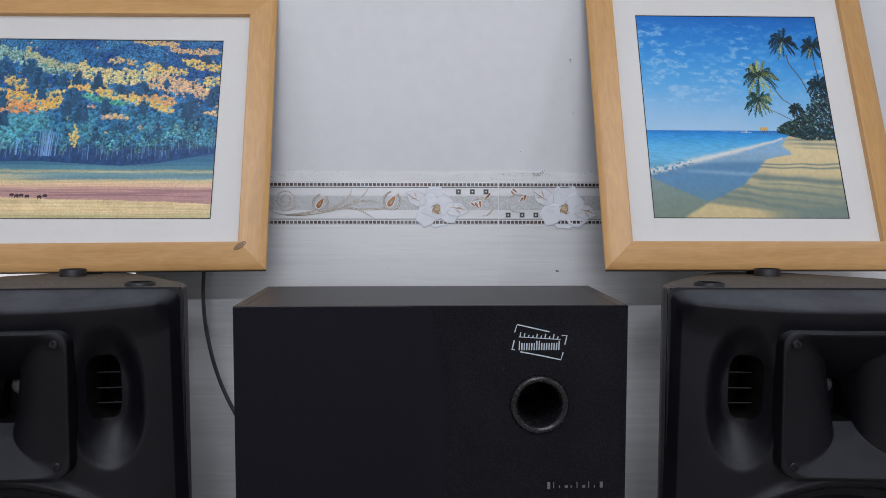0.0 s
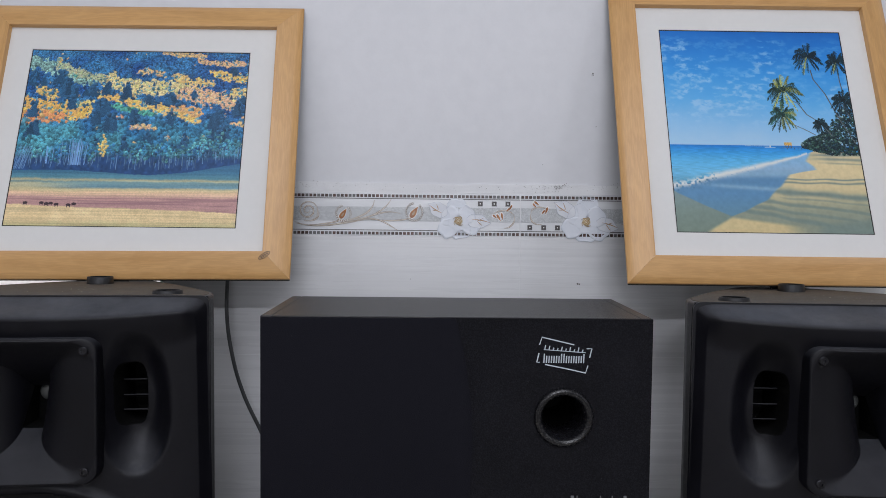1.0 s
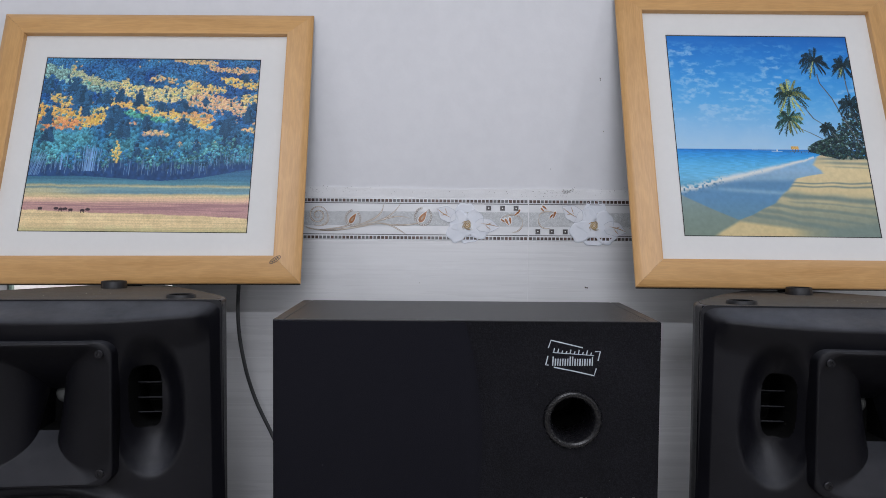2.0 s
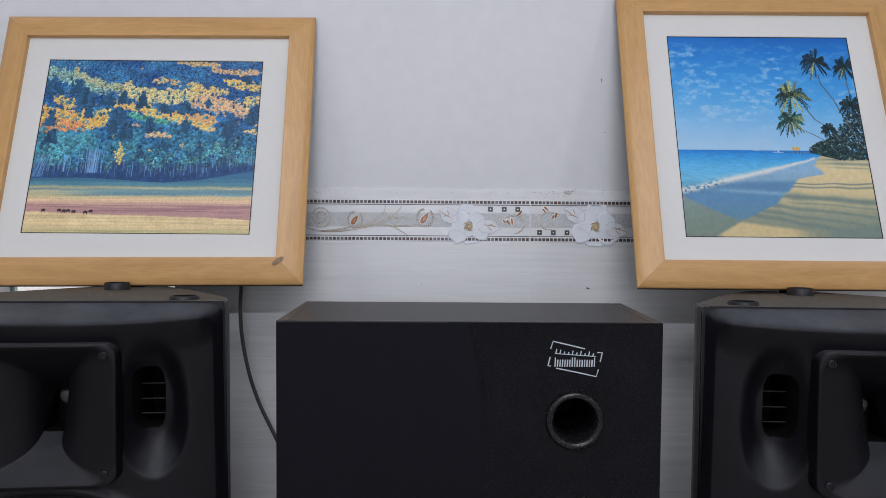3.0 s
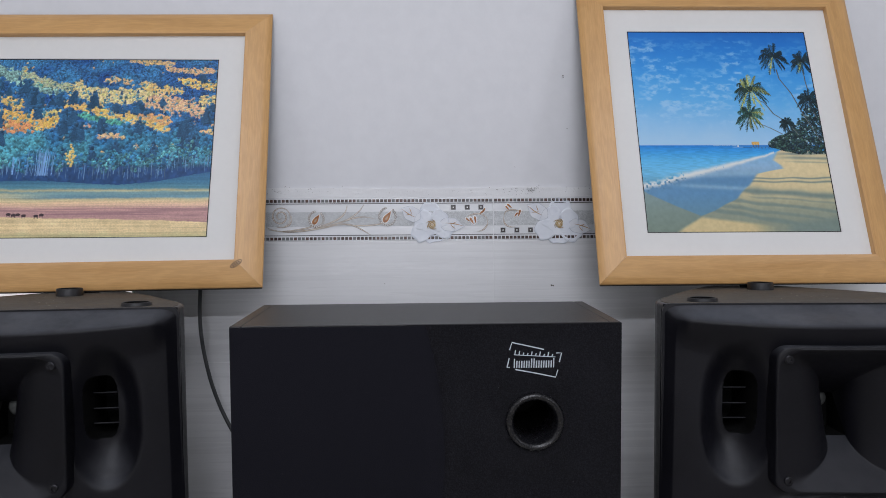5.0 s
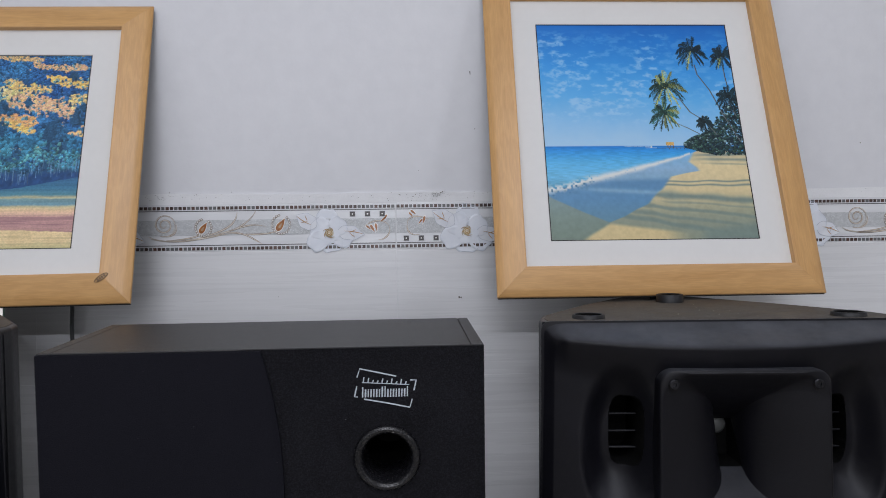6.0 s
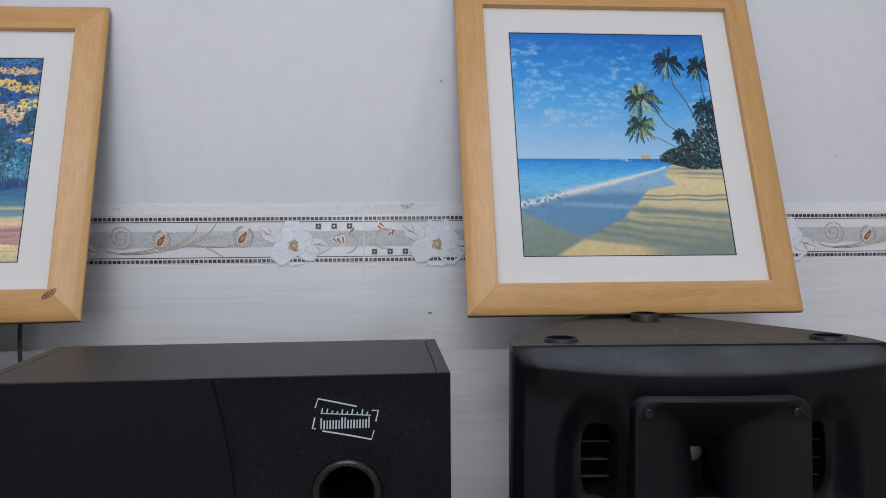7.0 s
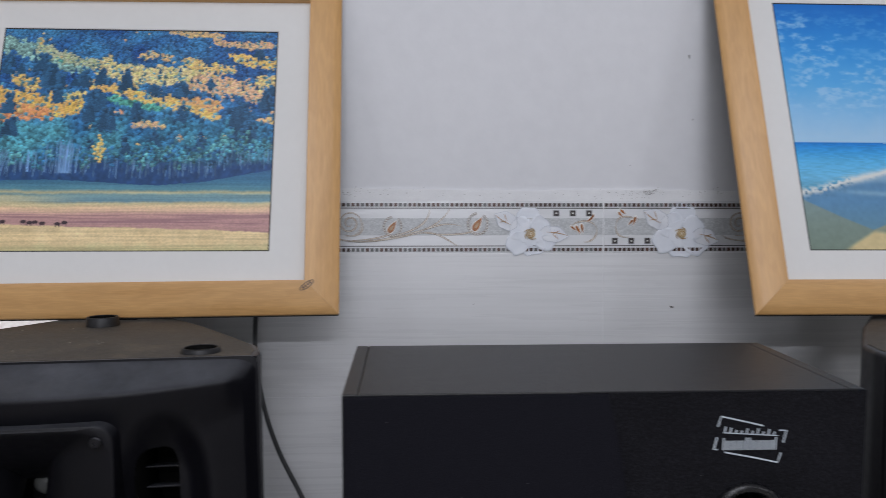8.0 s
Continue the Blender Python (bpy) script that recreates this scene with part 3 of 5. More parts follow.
def palm(img, cx, cy, size, rr, colour, glow):
    """A crown of feathery fronds that rise, arch and droop; some catch the sun."""
    for k in range(21):
        a = 2 * math.pi * k / 21 + rr.uniform(-0.2, 0.2)
        n, ln = 26, size * rr.uniform(0.8, 1.1)
        lit = rr.uniform(0.55, 1.2)
        base = np.array(colour) * lit
        if rr.rand() < glow and math.cos(a) > -0.6:
            base = np.array((168, 172, 84)) * rr.uniform(0.7, 1.1)
        for i in range(n + 1):
            t = i / n
            x = cx + math.cos(a) * ln * t * (1 - 0.18 * t)
            y = cy + 1.0 * math.sin(a) * ln * t * (1 - 0.12 * t) + 0.42 * ln * t * t * (0.25 + 0.75 * abs(math.cos(a)))
            d = size * 0.29 * math.sin(math.pi * min(1, 0.08 + 0.80 * t)) * rr.uniform(0.6, 1.1) + 0.5
            tone = base * rr.uniform(0.65, 1.3)
            stroke(img, [(x, y), (x + 0.35 * d * math.cos(a) + rr.uniform(-0.2, 0.2) * d, y + 0.9 * d)], tone, 0.1)
            if i % 2:
                stroke(img, [(x, y), (x - math.sin(a) * d * 0.6, y - 0.25 * d)], tone, 0.1)
    for _ in range(int(size * 0.5)):
        crown(img, cx + rr.normal(0, size * 0.08), cy + rr.normal(0, size * 0.07), 2, 2, np.array(colour) * rr.uniform(0.4, 0.9), rr, 0.6)


def palm_beach(w=504, h=596):
    rr = np.random.RandomState(23)
    yy, xx = np.mgrid[0:h, 0:w]
    u, v = xx / w, yy / h
    hor = 0.586
    fine, mid = fractal(h, w, 8, 52, 3), fractal(h, w, 40, 31, 3)

    def ramp(along, stops):
        return np.stack([np.interp(along, [s[0] for s in stops], [s[1][k] for s in stops]) for k in range(3)], -1).astype(float)

    img = ramp(v + 0.05 * (mid - 0.5) - 0.04 * u, ((-0.05, (26, 98, 186)), (0.06, (34, 122, 208)), (0.20, (58, 150, 226)), (0.34, (92, 174, 234)), (0.46, (138, 194, 236)), (0.56, (166, 206, 236))))
    wide = np.arange(w) * 0.5
    i0, f = wide.astype(int), wide - wide.astype(int)
    flat = fractal(h, w // 2 + 3, 10, 5, 4)
    flat = flat[:, i0] * (1 - f) + flat[:, i0 + 1] * f
    mass = smoothstep(0.42, 0.62, fractal(h, w, 95, 29, 2) + 0.22 * (0.45 - u) - 0.10 * np.abs(v - 0.25))
    puff = smoothstep(0.42, 0.74, flat) * (0.35 + 0.65 * mass) * smoothstep(0.30, 0.60, fine + 0.15)
    img += (np.array((176, 212, 242)) - img) * (0.62 * np.clip(puff, 0, 1) * smoothstep(0.01, 0.08, v) * (1 - smoothstep(0.40, 0.54, v)))[..., None]
    # water
    shore = np.interp(u, (0.0, 0.105, 0.215, 0.38, 0.521, 0.634, 0.691, 0.76), (0.785, 0.766, 0.736, 0.704, 0.672, 0.646, 0.632, 0.612)) + 0.005 * (value_noise(h, w, 16, 91) - 0.5)
    sea = ramp(v, ((hor, (24, 116, 204)), (0.605, (46, 146, 222)), (0.66, (88, 180, 232)), (0.72, (108, 188, 228)), (0.78, (92, 154, 184))))
    sea *= (0.93 + 0.14 * value_noise(h, w // 5 + 3, 2.2, 44)[:, np.arange(w) // 5])[..., None]
    m = (v > hor) & (v < shore)
    img[m] = sea[m]
    # sand: dry and sunlit, crossed by long shade; a wet blue tongue; grey-green shade below
    n1, n2 = value_noise(h, w, 50, 57), value_noise(h, w, 30, 58)
    sand = ramp(v, ((0.60, (206, 190, 148)), (0.68, (230, 208, 156)), (0.80, (218, 198, 148)), (1.0, (186, 174, 126))))
    shade = np.zeros((h, w))
    for va, vb, wide_, dark, start in ((0.630, 0.628, 0.006, 0.75, 0.72), (0.645, 0.652, 0.007, 0.65, 0.74), (0.665, 0.672, 0.004, 0.45, 0.78), (0.751, 0.749, 0.0035, 0.85, 0.50), (0.766, 0.768, 0.004, 0.80, 0.50), (0.808, 0.836, 0.016, 0.85, 0.46), (0.835, 0.866, 0.008, 0.60, 0.52), (0.862, 0.905, 0.013, 0.80, 0.40), (0.895, 0.950, 0.017, 0.80, 0.34), (0.925, 0.995, 0.022, 0.85, 0.24)):
        line_v = va + (vb - va) * (u - 0.55) / 0.45 + 0.010 * (n1 - 0.5)
        shade = np.maximum(shade, dark * np.exp(-(((v - line_v) / (wide_ * (0.8 + 0.5 * n2))) ** 2)) * smoothstep(start - 0.05, start + 0.10, u))
    shade = np.maximum(shade, 0.82 * smoothstep(0.90, 1.0, v + 0.10 * (u - 0.55)) * smoothstep(0.58, 0.78, u))
    shade = np.maximum(shade, 0.60 * smoothstep(0.77, 0.93, v))
    sand = sand * (1 - shade[..., None]) + np.array((104, 126, 122)) * shade[..., None]
    gloom = ramp(v, ((0.80, (128, 150, 150)), (0.90, (124, 142, 130)), (1.0, (118, 134, 118))))
    # the sunlit wedge at the foot, between the two shades
    wedge = smoothstep(-0.010, 0.010, v - np.maximum(0.930 + 0.11 * (u - 0.286), 0.930 - 0.50 * (u - 0.286)))
    below = smoothstep(-0.006, 0.006, v - np.interp(u, (0.0, 0.02, 0.16, 0.288, 0.36), (0.805, 0.818, 0.877, 0.925, 1.3)))
    tongue_u = np.interp(v, (0.617, 0.66, 0.685, 0.701, 0.712, 0.726, 0.782, 0.842, 0.901, 0.925), (0.735, 0.705, 0.745, 0.755, 0.68, 0.608, 0.559, 0.484, 0.356, 0.280))
    wet_in = smoothstep(0.012, -0.012, u - tongue_u - 0.012 * (n2 - 0.5)) * (v < 0.93)
    wet = ramp(v, ((0.62, (128, 184, 224)), (0.70, (142, 178, 206)), (0.75, (92, 138, 176)), (0.82, (92, 140, 178)), (0.92, (96, 136, 156))))
    glint = np.exp(-(((v - 0.770 - 0.05 * u) / 0.010) ** 2)) + 0.8 * np.exp(-(((v - 0.722 - 0.03 * (0.6 - u)) / 0.014) ** 2))
    wet += (np.array((156, 190, 208)) - wet) * (0.55 * glint * smoothstep(0.10, 0.30, u))[..., None]
    ground = sand * (1 - wet_in[..., None]) + wet * wet_in[..., None]
    lower_left = (smoothstep(0.34, 0.26, u) * below)[..., None]
    ground = ground * (1 - lower_left) + gloom * lower_left
    warm_wedge = (wedge * smoothstep(0.12, 0.20, u) * smoothstep(0.70, 0.52, u))[..., None]
    ground = ground * (1 - warm_wedge) + np.array((214, 192, 138)) * warm_wedge
    ground *= (0.95 + 0.10 * fine)[..., None]
    m = v >= np.maximum(shore, hor)
    img[m] = ground[m]
    # surf line, then the broken dark wave at its near end
    broad = np.interp(u, (0.0, 0.2, 0.35, 0.55, 0.70), (0.016, 0.016, 0.014, 0.009, 0.005))
    foam = np.exp(-(((v - shore) / broad) ** 2)) * smoothstep(0.30, 0.62, value_noise(h, w, 5, 61) + 0.35 * smoothstep(0.12, 0.3, u)) * (u < 0.72)
    curl = np.exp(-(((v - shore - 0.012) / 0.016) ** 2)) * smoothstep(0.34, 0.05, u) * smoothstep(0.40, 0.70, value_noise(h, w, 6, 62))
    img += (np.array((54, 96, 118)) - img) * np.clip(0.8 * curl, 0, 1)[..., None]
    img += (np.array((232, 230, 222)) - img) * np.clip(0.95 * foam, 0, 1)[..., None]
    # boats, jetty and hut
    for x in np.linspace(0.40, 0.52, 14):
        stroke(img, [(x * w, (hor + 0.004) * h), ((x + 0.006 * rr.rand()) * w, (hor + 0.004) * h)], (214, 226, 232), 1)
    stroke(img, [(0.505 * w, 0.597 * h), (0.555 * w, 0.597 * h)], (226, 226, 222), 3)
    stroke(img, [(0.53 * w, 0.588 * h), (0.53 * w, 0.597 * h)], (216, 216, 214), 3)
    stroke(img, [(0.56 * w, 0.598 * h), (0.60 * w, 0.598 * h)], (50, 66, 80), 3)
    stroke(img, [(0.60 * w, 0.5965 * h), (0.80 * w, 0.598 * h)], (116, 124, 112), 1)
    for x in np.linspace(0.62, 0.79, 10):
        stroke(img, [(x * w, 0.597 * h), (x * w, 0.604 * h)], (70, 84, 92), 0.6)
    img[int(0.571 * h):int(0.587 * h), int(0.609 * w):int(0.648 * w)] = np.array((226, 176, 92)) * (0.8 + 0.35 * rr.rand(int(0.587 * h) - int(0.571 * h), int(0.648 * w) - int(0.609 * w), 1))
    for x in (0.614, 0.628, 0.642):
        stroke(img, [(x * w, 0.587 * h), (x * w, 0.597 * h)], (90, 80, 66), 1)
    # thicket with glints, then the leaning trunks and crowns
    for _ in range(2300):
        x = rr.uniform(0.70, 1.02)
        roof = np.interp(x, (0.70, 0.735, 0.794, 0.823, 0.87, 0.922, 1.0), (0.578, 0.553, 0.532, 0.512, 0.47, 0.40, 0.35))
        y = roof + (np.interp(x, (0.70, 0.78, 0.86, 1.02), (0.590, 0.612, 0.628, 0.628)) - roof) * rr.rand() ** 0.8
        c = np.array(((26, 46, 48), (38, 62, 54), (18, 34, 42), (52, 78, 66), (34, 56, 72), (116, 138, 136))[rr.choice(6, p=(0.26, 0.22, 0.24, 0.14, 0.10, 0.04))])
        q = rr.uniform(1.4, 4.2)
        crown(img, x * w, y * h, q, q, c * rr.uniform(0.7, 1.3), rr, 1.3, 0.4)
    for pts, wd in ((((0.806, 0.20), (0.814, 0.25), (0.866, 0.325), (0.918, 0.443), (0.986, 0.571)), 2.2), (((0.954, 0.20), (0.957, 0.26), (0.965, 0.33)), 1.6), (((0.655, 0.35), (0.71, 0.374), (0.75, 0.431), (0.814, 0.47), (0.873, 0.538)), 2.2), (((0.635, 0.472), (0.68, 0.486), (0.724, 0.504), (0.78, 0.532)), 1.8), (((0.95, 0.37), (0.985, 0.45)), 1.4)):
        stroke(img, [(a * w, b * h) for a, b in pts], (66, 70, 76), wd)
        stroke(img, [(a * w - 1, b * h) for a, b in pts], (120, 122, 118), 0.2)
    for cx, cy, s, c, glow in ((0.955, 0.350, 40, (24, 44, 50), 0.0), (0.815, 0.475, 26, (26, 48, 52), 0.0), (0.958, 0.150, 42, (30, 56, 66), 0.05), (0.800, 0.125, 50, (26, 54, 66), 0.05), (0.640, 0.300, 60, (40, 70, 56), 0.30), (0.620, 0.430, 48, (44, 84, 72), 0.35)):
        palm(img, cx * w, cy * h, s, rr, c, glow)
    return softened(img, 0.76) * 0.95 + np.array((8, 10, 13))


def art_sheet(name, painter, wide, high, parent, label):
    img = np.clip(painter() / 255, 0.01, 1) ** 2.2 * 0.93
    h, w, _ = img.shape
    me = grid_mesh(name, np.linspace(-wide / 2, wide / 2, w), np.linspace(high / 2, -high / 2, h), np.zeros((h, w)))
    ink = me.color_attributes.new("ink", "FLOAT_COLOR", "POINT")
    ink.data.foreach_set("color", np.concatenate([img, np.ones((h, w, 1))], -1).astype(np.float32).ravel())
    return mesh_part(name, me, ART, parent, label)


def framed_picture(m, wide, high, fw, art_w, art_h, shift, art_roll, foot, painter, label, art_label):
    """A beech frame that rises towards its inner lip, with mount and print; its base line lies under that lip's plane."""
    pic = thing("framed_picture", m, label, "picture", "leaning pictures")
    cz, out, deep = high / 2, 0.0100, 0.0105
    for turn, length in ((0, wide), (180, wide), (90, high), (270, high)):
        # profile across the bar: (from the outer edge, depth)
        prof = ((0.0, 0.0140), (0.0, out + 0.0012), (0.0004, out + 0.0004), (0.0012, out - 0.0003), (0.012, out * 0.62), (0.028, out * 0.22), (fw - 0.0035, 0.0003), (fw - 0.0012, 0.0), (fw - 0.0003, 0.0003), (fw, 0.0012), (fw, 0.0140))
        bm = bmesh.new()
        ends = [[bm.verts.new((s * (length / 2 - a - 0.00012), d, a)) for a, d in prof] for s in (-1, 1)]
        for i in range(len(prof) - 1):
            bm.faces.new((ends[0][i], ends[0][i + 1], ends[1][i + 1], ends[1][i]))
        bm.faces.new(ends[0]), bm.faces.new(ends[1])
        bm.faces.new((ends[0][0], ends[0][-1], ends[1][-1], ends[1][0]))
        bar = part("frame_bar", bm, BEECH, pic, "", 40)
        at = {0: (0, 0, 0), 180: (0, 0, high), 90: (wide / 2, 0, cz), 270: (-wide / 2, 0, cz)}[turn]
        bar.matrix_basis = Matrix.Translation(at) @ pose(0, 0, 0, 0, -turn, 0)
    part("backing", box(-wide / 2 + 0.001, wide / 2 - 0.001, 0.0142, 0.0170, -0.0010, high - 0.001, 0.0006), BLACK_EDGE, pic, "black backing board")
    # hidden support added under the frame, near-black to sink into the shade
    part("foot", box(-0.018, 0.018, 0.0172, 0.0212, -foot, 0.06, 0.0008), SHADE_BLACK, pic, "black foot strip behind the frame")
    # mount with a window cut out, the window a little askew
    ow, oh, iw, ih = wide / 2 - fw + 0.002, high / 2 - fw + 0.002, art_w / 2, art_h / 2
    ca, sa = math.cos(radians(art_roll)), math.sin(radians(art_roll))
    corners = ((-1, -1), (1, -1), (1, 1), (-1, 1))

    def square(a, b, y):
        return [(shift[0] + s * a * ca + t * b * sa, y, cz + shift[1] - s * a * sa + t * b * ca) for s, t in corners]
    rim = [[(s * ow, y, cz + t * oh) for s, t in corners] for y in (deep + 0.0028, deep)]
    part("mount", loft(rim + [square(iw + 0.0016, ih + 0.0016, deep), square(iw, ih, deep + 0.0012), square(iw, ih, deep + 0.0028)]), MAT_BOARD, pic, "white mount board")
    part("window_edge", loft([square(iw + 0.0008, ih + 0.0008, deep + 0.0015), square(iw + 0.0008, ih + 0.0008, deep + 0.0009), square(iw - 0.0010, ih - 0.0010, deep + 0.0009), square(iw - 0.0010, ih - 0.0010, deep + 0.0015)]), BLACK_EDGE, pic, "thin dark line round the print")
    art = art_sheet("print", painter, art_w - 0.001, art_h - 0.001, pic, art_label)
    art.matrix_basis = pose(shift[0], deep + 0.0014, cz + shift[1], 0, art_roll, 0)
    return pic


picture_a = framed_picture(pose(-0.6684, -0.1670, 1.1249, -16.8, -0.46, 0.54), 0.5561, 0.5021, 0.0448, 0.3788, 0.3243, (-0.0036, -0.0006), 0.5, 0.0012, autumn_hillside, "beech-framed autumn hillside print leaning on the wall above a speaker", "print of autumn trees above a striped meadow")
picture_b = framed_picture(pose(0.3936, -0.2057, 1.1281, -18.6, 0.07, -0.68), 0.4919, 0.5543, 0.0445, 0.3191, 0.3780, (-0.0005, -0.0014), 0.07, 0.0038, palm_beach, "beech-framed tropical beach print leaning on the wall above a speaker", "print of a palm beach under blue sky")

# small oval stamp burnt into the corner of one frame
stamp = [(0.0105 * math.cos(a), 0.0035 * math.sin(a)) for a in np.linspace(0, 2 * math.pi, 33)]
oval = part("stamp", ribbon(stamp, 0.0007, 0.0009, 0.0003, False), INK, picture_a, "small oval maker's stamp")
oval.matrix_basis = pose(0.237, -0.0008, 0.0375, 0, -36, 0)
for k in range(4):
    bar = part("stamp_bar", box(-0.0065 + k * 0.0036, -0.0045 + k * 0.0036, 0.0004, 0.0012, -0.0014, 0.0014), INK, picture_a)
    bar.matrix_basis = pose(0.237, -0.0008, 0.0375, 0, -36, 0)


# ---- loudspeakers ----
SPK_TOP = 1.1160 - LEDGE_Z
SEAM = -0.228


def loudspeaker(m, label):
    """Local origin under the taller stacking cup; the front looks along -y."""
    spk = thing("loudspeaker", m, label, "loudspeaker", "PA loudspeakers")
    half = [(0.2095, SEAM), (0.2115, -0.200), (0.205, -0.165), (0.168, -0.095), (0.130, -0.025), (0.092, 0.035), (0.064, 0.080), (0.045, 0.100)]
    outline = half + [(-x, y) for x, y in reversed(half)]
    bm = prism(outline, 0, SPK_TOP, "z")
    bmesh.ops.delete(bm, geom=[f for f in bm.faces if all(abs(v.co.y - SEAM) < 1e-6 for v in f.verts)], context="FACES_ONLY")
    bmesh.ops.bevel(bm, geom=[e for e in bm.edges if len(e.link_faces) == 2], offset=0.005, segments=3, affect="EDGES", profile=0.5)
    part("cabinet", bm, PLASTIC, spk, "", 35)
    inner = [(x * 0.968, SEAM + 0.002 + (y - SEAM) * 0.975) for x, y in outline]
    part("top_panel", prism(inner, SPK_TOP - 0.003, SPK_TOP + 0.0010, "z", 0.0008), DUSTY, spk, "dusty brown-black top panel")
    # moulded front
    hz = 0.9833 - LEDGE_Z
    xs = np.unique(np.round(np.concatenate([np.linspace(-0.2100, 0.2100, 150), *[sx * np.linspace(0.080, 0.146, 70) for sx in (-1, 1)], *[sx * np.linspace(0.188, 0.2100, 24) for sx in (-1, 1)]]), 5))
    zs = np.unique(np.round(np.concatenate([np.linspace(0, SPK_TOP - 0.06, 180), np.linspace(SPK_TOP - 0.06, SPK_TOP, 70), np.linspace(hz - 0.042, hz + 0.060, 100)]), 5))
    x, z = np.meshgrid(xs, zs)
    ax = np.abs(x)
    bow = 0.030 * (x / 0.2) ** 2
    face = 0.2710 - bow
    side = (0.2100 - ax) / 0.013

    def shell_depth(zz):
        """Depth of the front at height zz: a cove below the top edge, a rounded brow, then the face."""
        crown, foot_ = (SPK_TOP - zz) / (0.0215 - 0.0065 * (x / 0.2) ** 2), zz / 0.02
        s = -np.log(np.exp(-3 * side) + np.exp(-3 * crown) + np.exp(-3 * foot_)) / 3
        s = np.where(np.minimum(np.minimum(side, crown), foot_) <= 0.01, 0, np.maximum(s, 0.0))
        k = np.clip(s, 0, 1)
        cove = smoothstep(-0.4, 0.4, side - crown)
        rise = (0.50 * k + 0.50 * k**2.2) * cove + (0.72 * k + 0.28 * np.sin(k * math.pi / 2)) * (1 - cove)
        brow = np.clip(crown / 0.93, 0, 1) ** 1.2 * (1 - smoothstep(0.95, 3.6, crown))
        return -SEAM + (face + SEAM) * rise + 0.0125 * brow * smoothstep(0.1, 2.2, side)
    near_top = np.clip((SPK_TOP - z) / 0.006, 0, 1)
    y = sum(shell_depth(z + dz * near_top) * q for dz, q in ((-0.0044, 0.12), (-0.0022, 0.24), (0.0, 0.28), (0.0022, 0.24), (0.0044, 0.12)))
    # vents: dished ovals, deepest round a slot, with a crisp scoop at the foot
    oval_r = np.sqrt((np.abs(ax - 0.1255) / 0.0415) ** 2.2 + (np.abs(z - hz - 0.003) / 0.0885) ** 2.2)
    bowl = smoothstep(1.06, 0.30, oval_r)
    y = y - 0.029 * bowl - 0.006 * smoothstep(1.03, 0.86, oval_r) * smoothstep(hz + 0.01, hz - 0.06, z)
    slot_r = np.abs((ax - 0.1155) / 0.0166) ** 4 + np.abs((z - hz - 0.010) / 0.0370) ** 3
    y = y - (y - 0.165) * smoothstep(1.08, 0.94, slot_r ** (1 / 3))
    y = np.where((ax < 0.078) & (np.abs(z - hz) < 0.072), 0.170, y)
    wr = np.sqrt(x**2 + (z - 0.275) ** 2)
    y = y + 0.007 * np.exp(-(((wr - 0.186) / 0.006) ** 2)) * (side > 1)
    y = np.where((wr < 0.176), 0.229, y)
    y = np.where(wr < 0.155, 0.170, y)
    front = mesh_part("front_moulding", grid_mesh("front_moulding", xs, zs, -y), (PLASTIC, SHADE_BLACK), spk, "black moulded front with oval vents", 60)
    # slot cells turn near-black: the shade inside is put into the colour
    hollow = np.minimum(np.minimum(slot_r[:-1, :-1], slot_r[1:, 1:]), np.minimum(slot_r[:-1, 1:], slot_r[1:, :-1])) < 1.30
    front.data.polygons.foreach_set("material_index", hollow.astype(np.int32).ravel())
    # double seam round the front shell
    for off, wide in ((0.0, 0.0012), (0.009, 0.0008)):
        seam = rounded_rect(0.2101 + wide, SPK_TOP / 2 + wide * 0.6, 0.010, 5)
        ring = [[(a * q, yy, b * q + SPK_TOP / 2) for a, b in seam] for q, yy in ((0.985, SEAM + off - 0.0025), (1.0, SEAM + off - 0.0017), (1.0, SEAM + off + 0.0017), (0.985, SEAM + off + 0.0025))]
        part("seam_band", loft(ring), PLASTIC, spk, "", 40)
    # louvres
    for sx in (-1, 1):
        for dz in (0.024, 0.004, -0.015):
            bm = box(-0.0178, 0.0178, -0.2160, -0.178, -0.0009, 0.0009, 0.0005)
            bmesh.ops.rotate(bm, cent=(0, -0.2135, 0), matrix=Matrix.Rotation(radians(-14), 3, "X"), verts=bm.verts)
            part("louvre", bm, PLASTIC, spk).matrix_basis = pose(sx * 0.1155, 0, hz + dz)

    # horn: bowed flange, creased mouth and tall narrow throat in one moulding
    def ring_at(hw, hh, r, yy, bend=1.0):
        return [(a, yy - 0.0045 + bend * 0.0065 * (a / 0.089) ** 2, hz + b) for a, b in rounded_rect(hw, hh, r)]

    def throat_ring(t):
        """Inside the mouth: the slot is deep and low-roofed above, and its foot runs forward."""
        out = []
        for a, b in rounded_rect(0.0125 + 0.0728 * t**2.5, 1.0, 0.0012 + 0.0278 * t**7):
            foot_ = float(smoothstep(0.2, -1.0, b))
            up = (0.0160 if b > 0 else 0.0300) + (0.0666 if b > 0 else 0.0526) * t**1.15
            edge_ = 0.0012 + 0.0278 * t**7
            b = math.copysign(max(up - (1 - abs(b)), 0.0) if abs(b) > 1 - edge_ - 1e-9 else abs(b) * up, b)
            out.append((a, -0.2933 + (0.0880 - 0.0340 * foot_) * (1 - t) + t * 0.0065 * (a / 0.089) ** 2, hz + b))
        return out
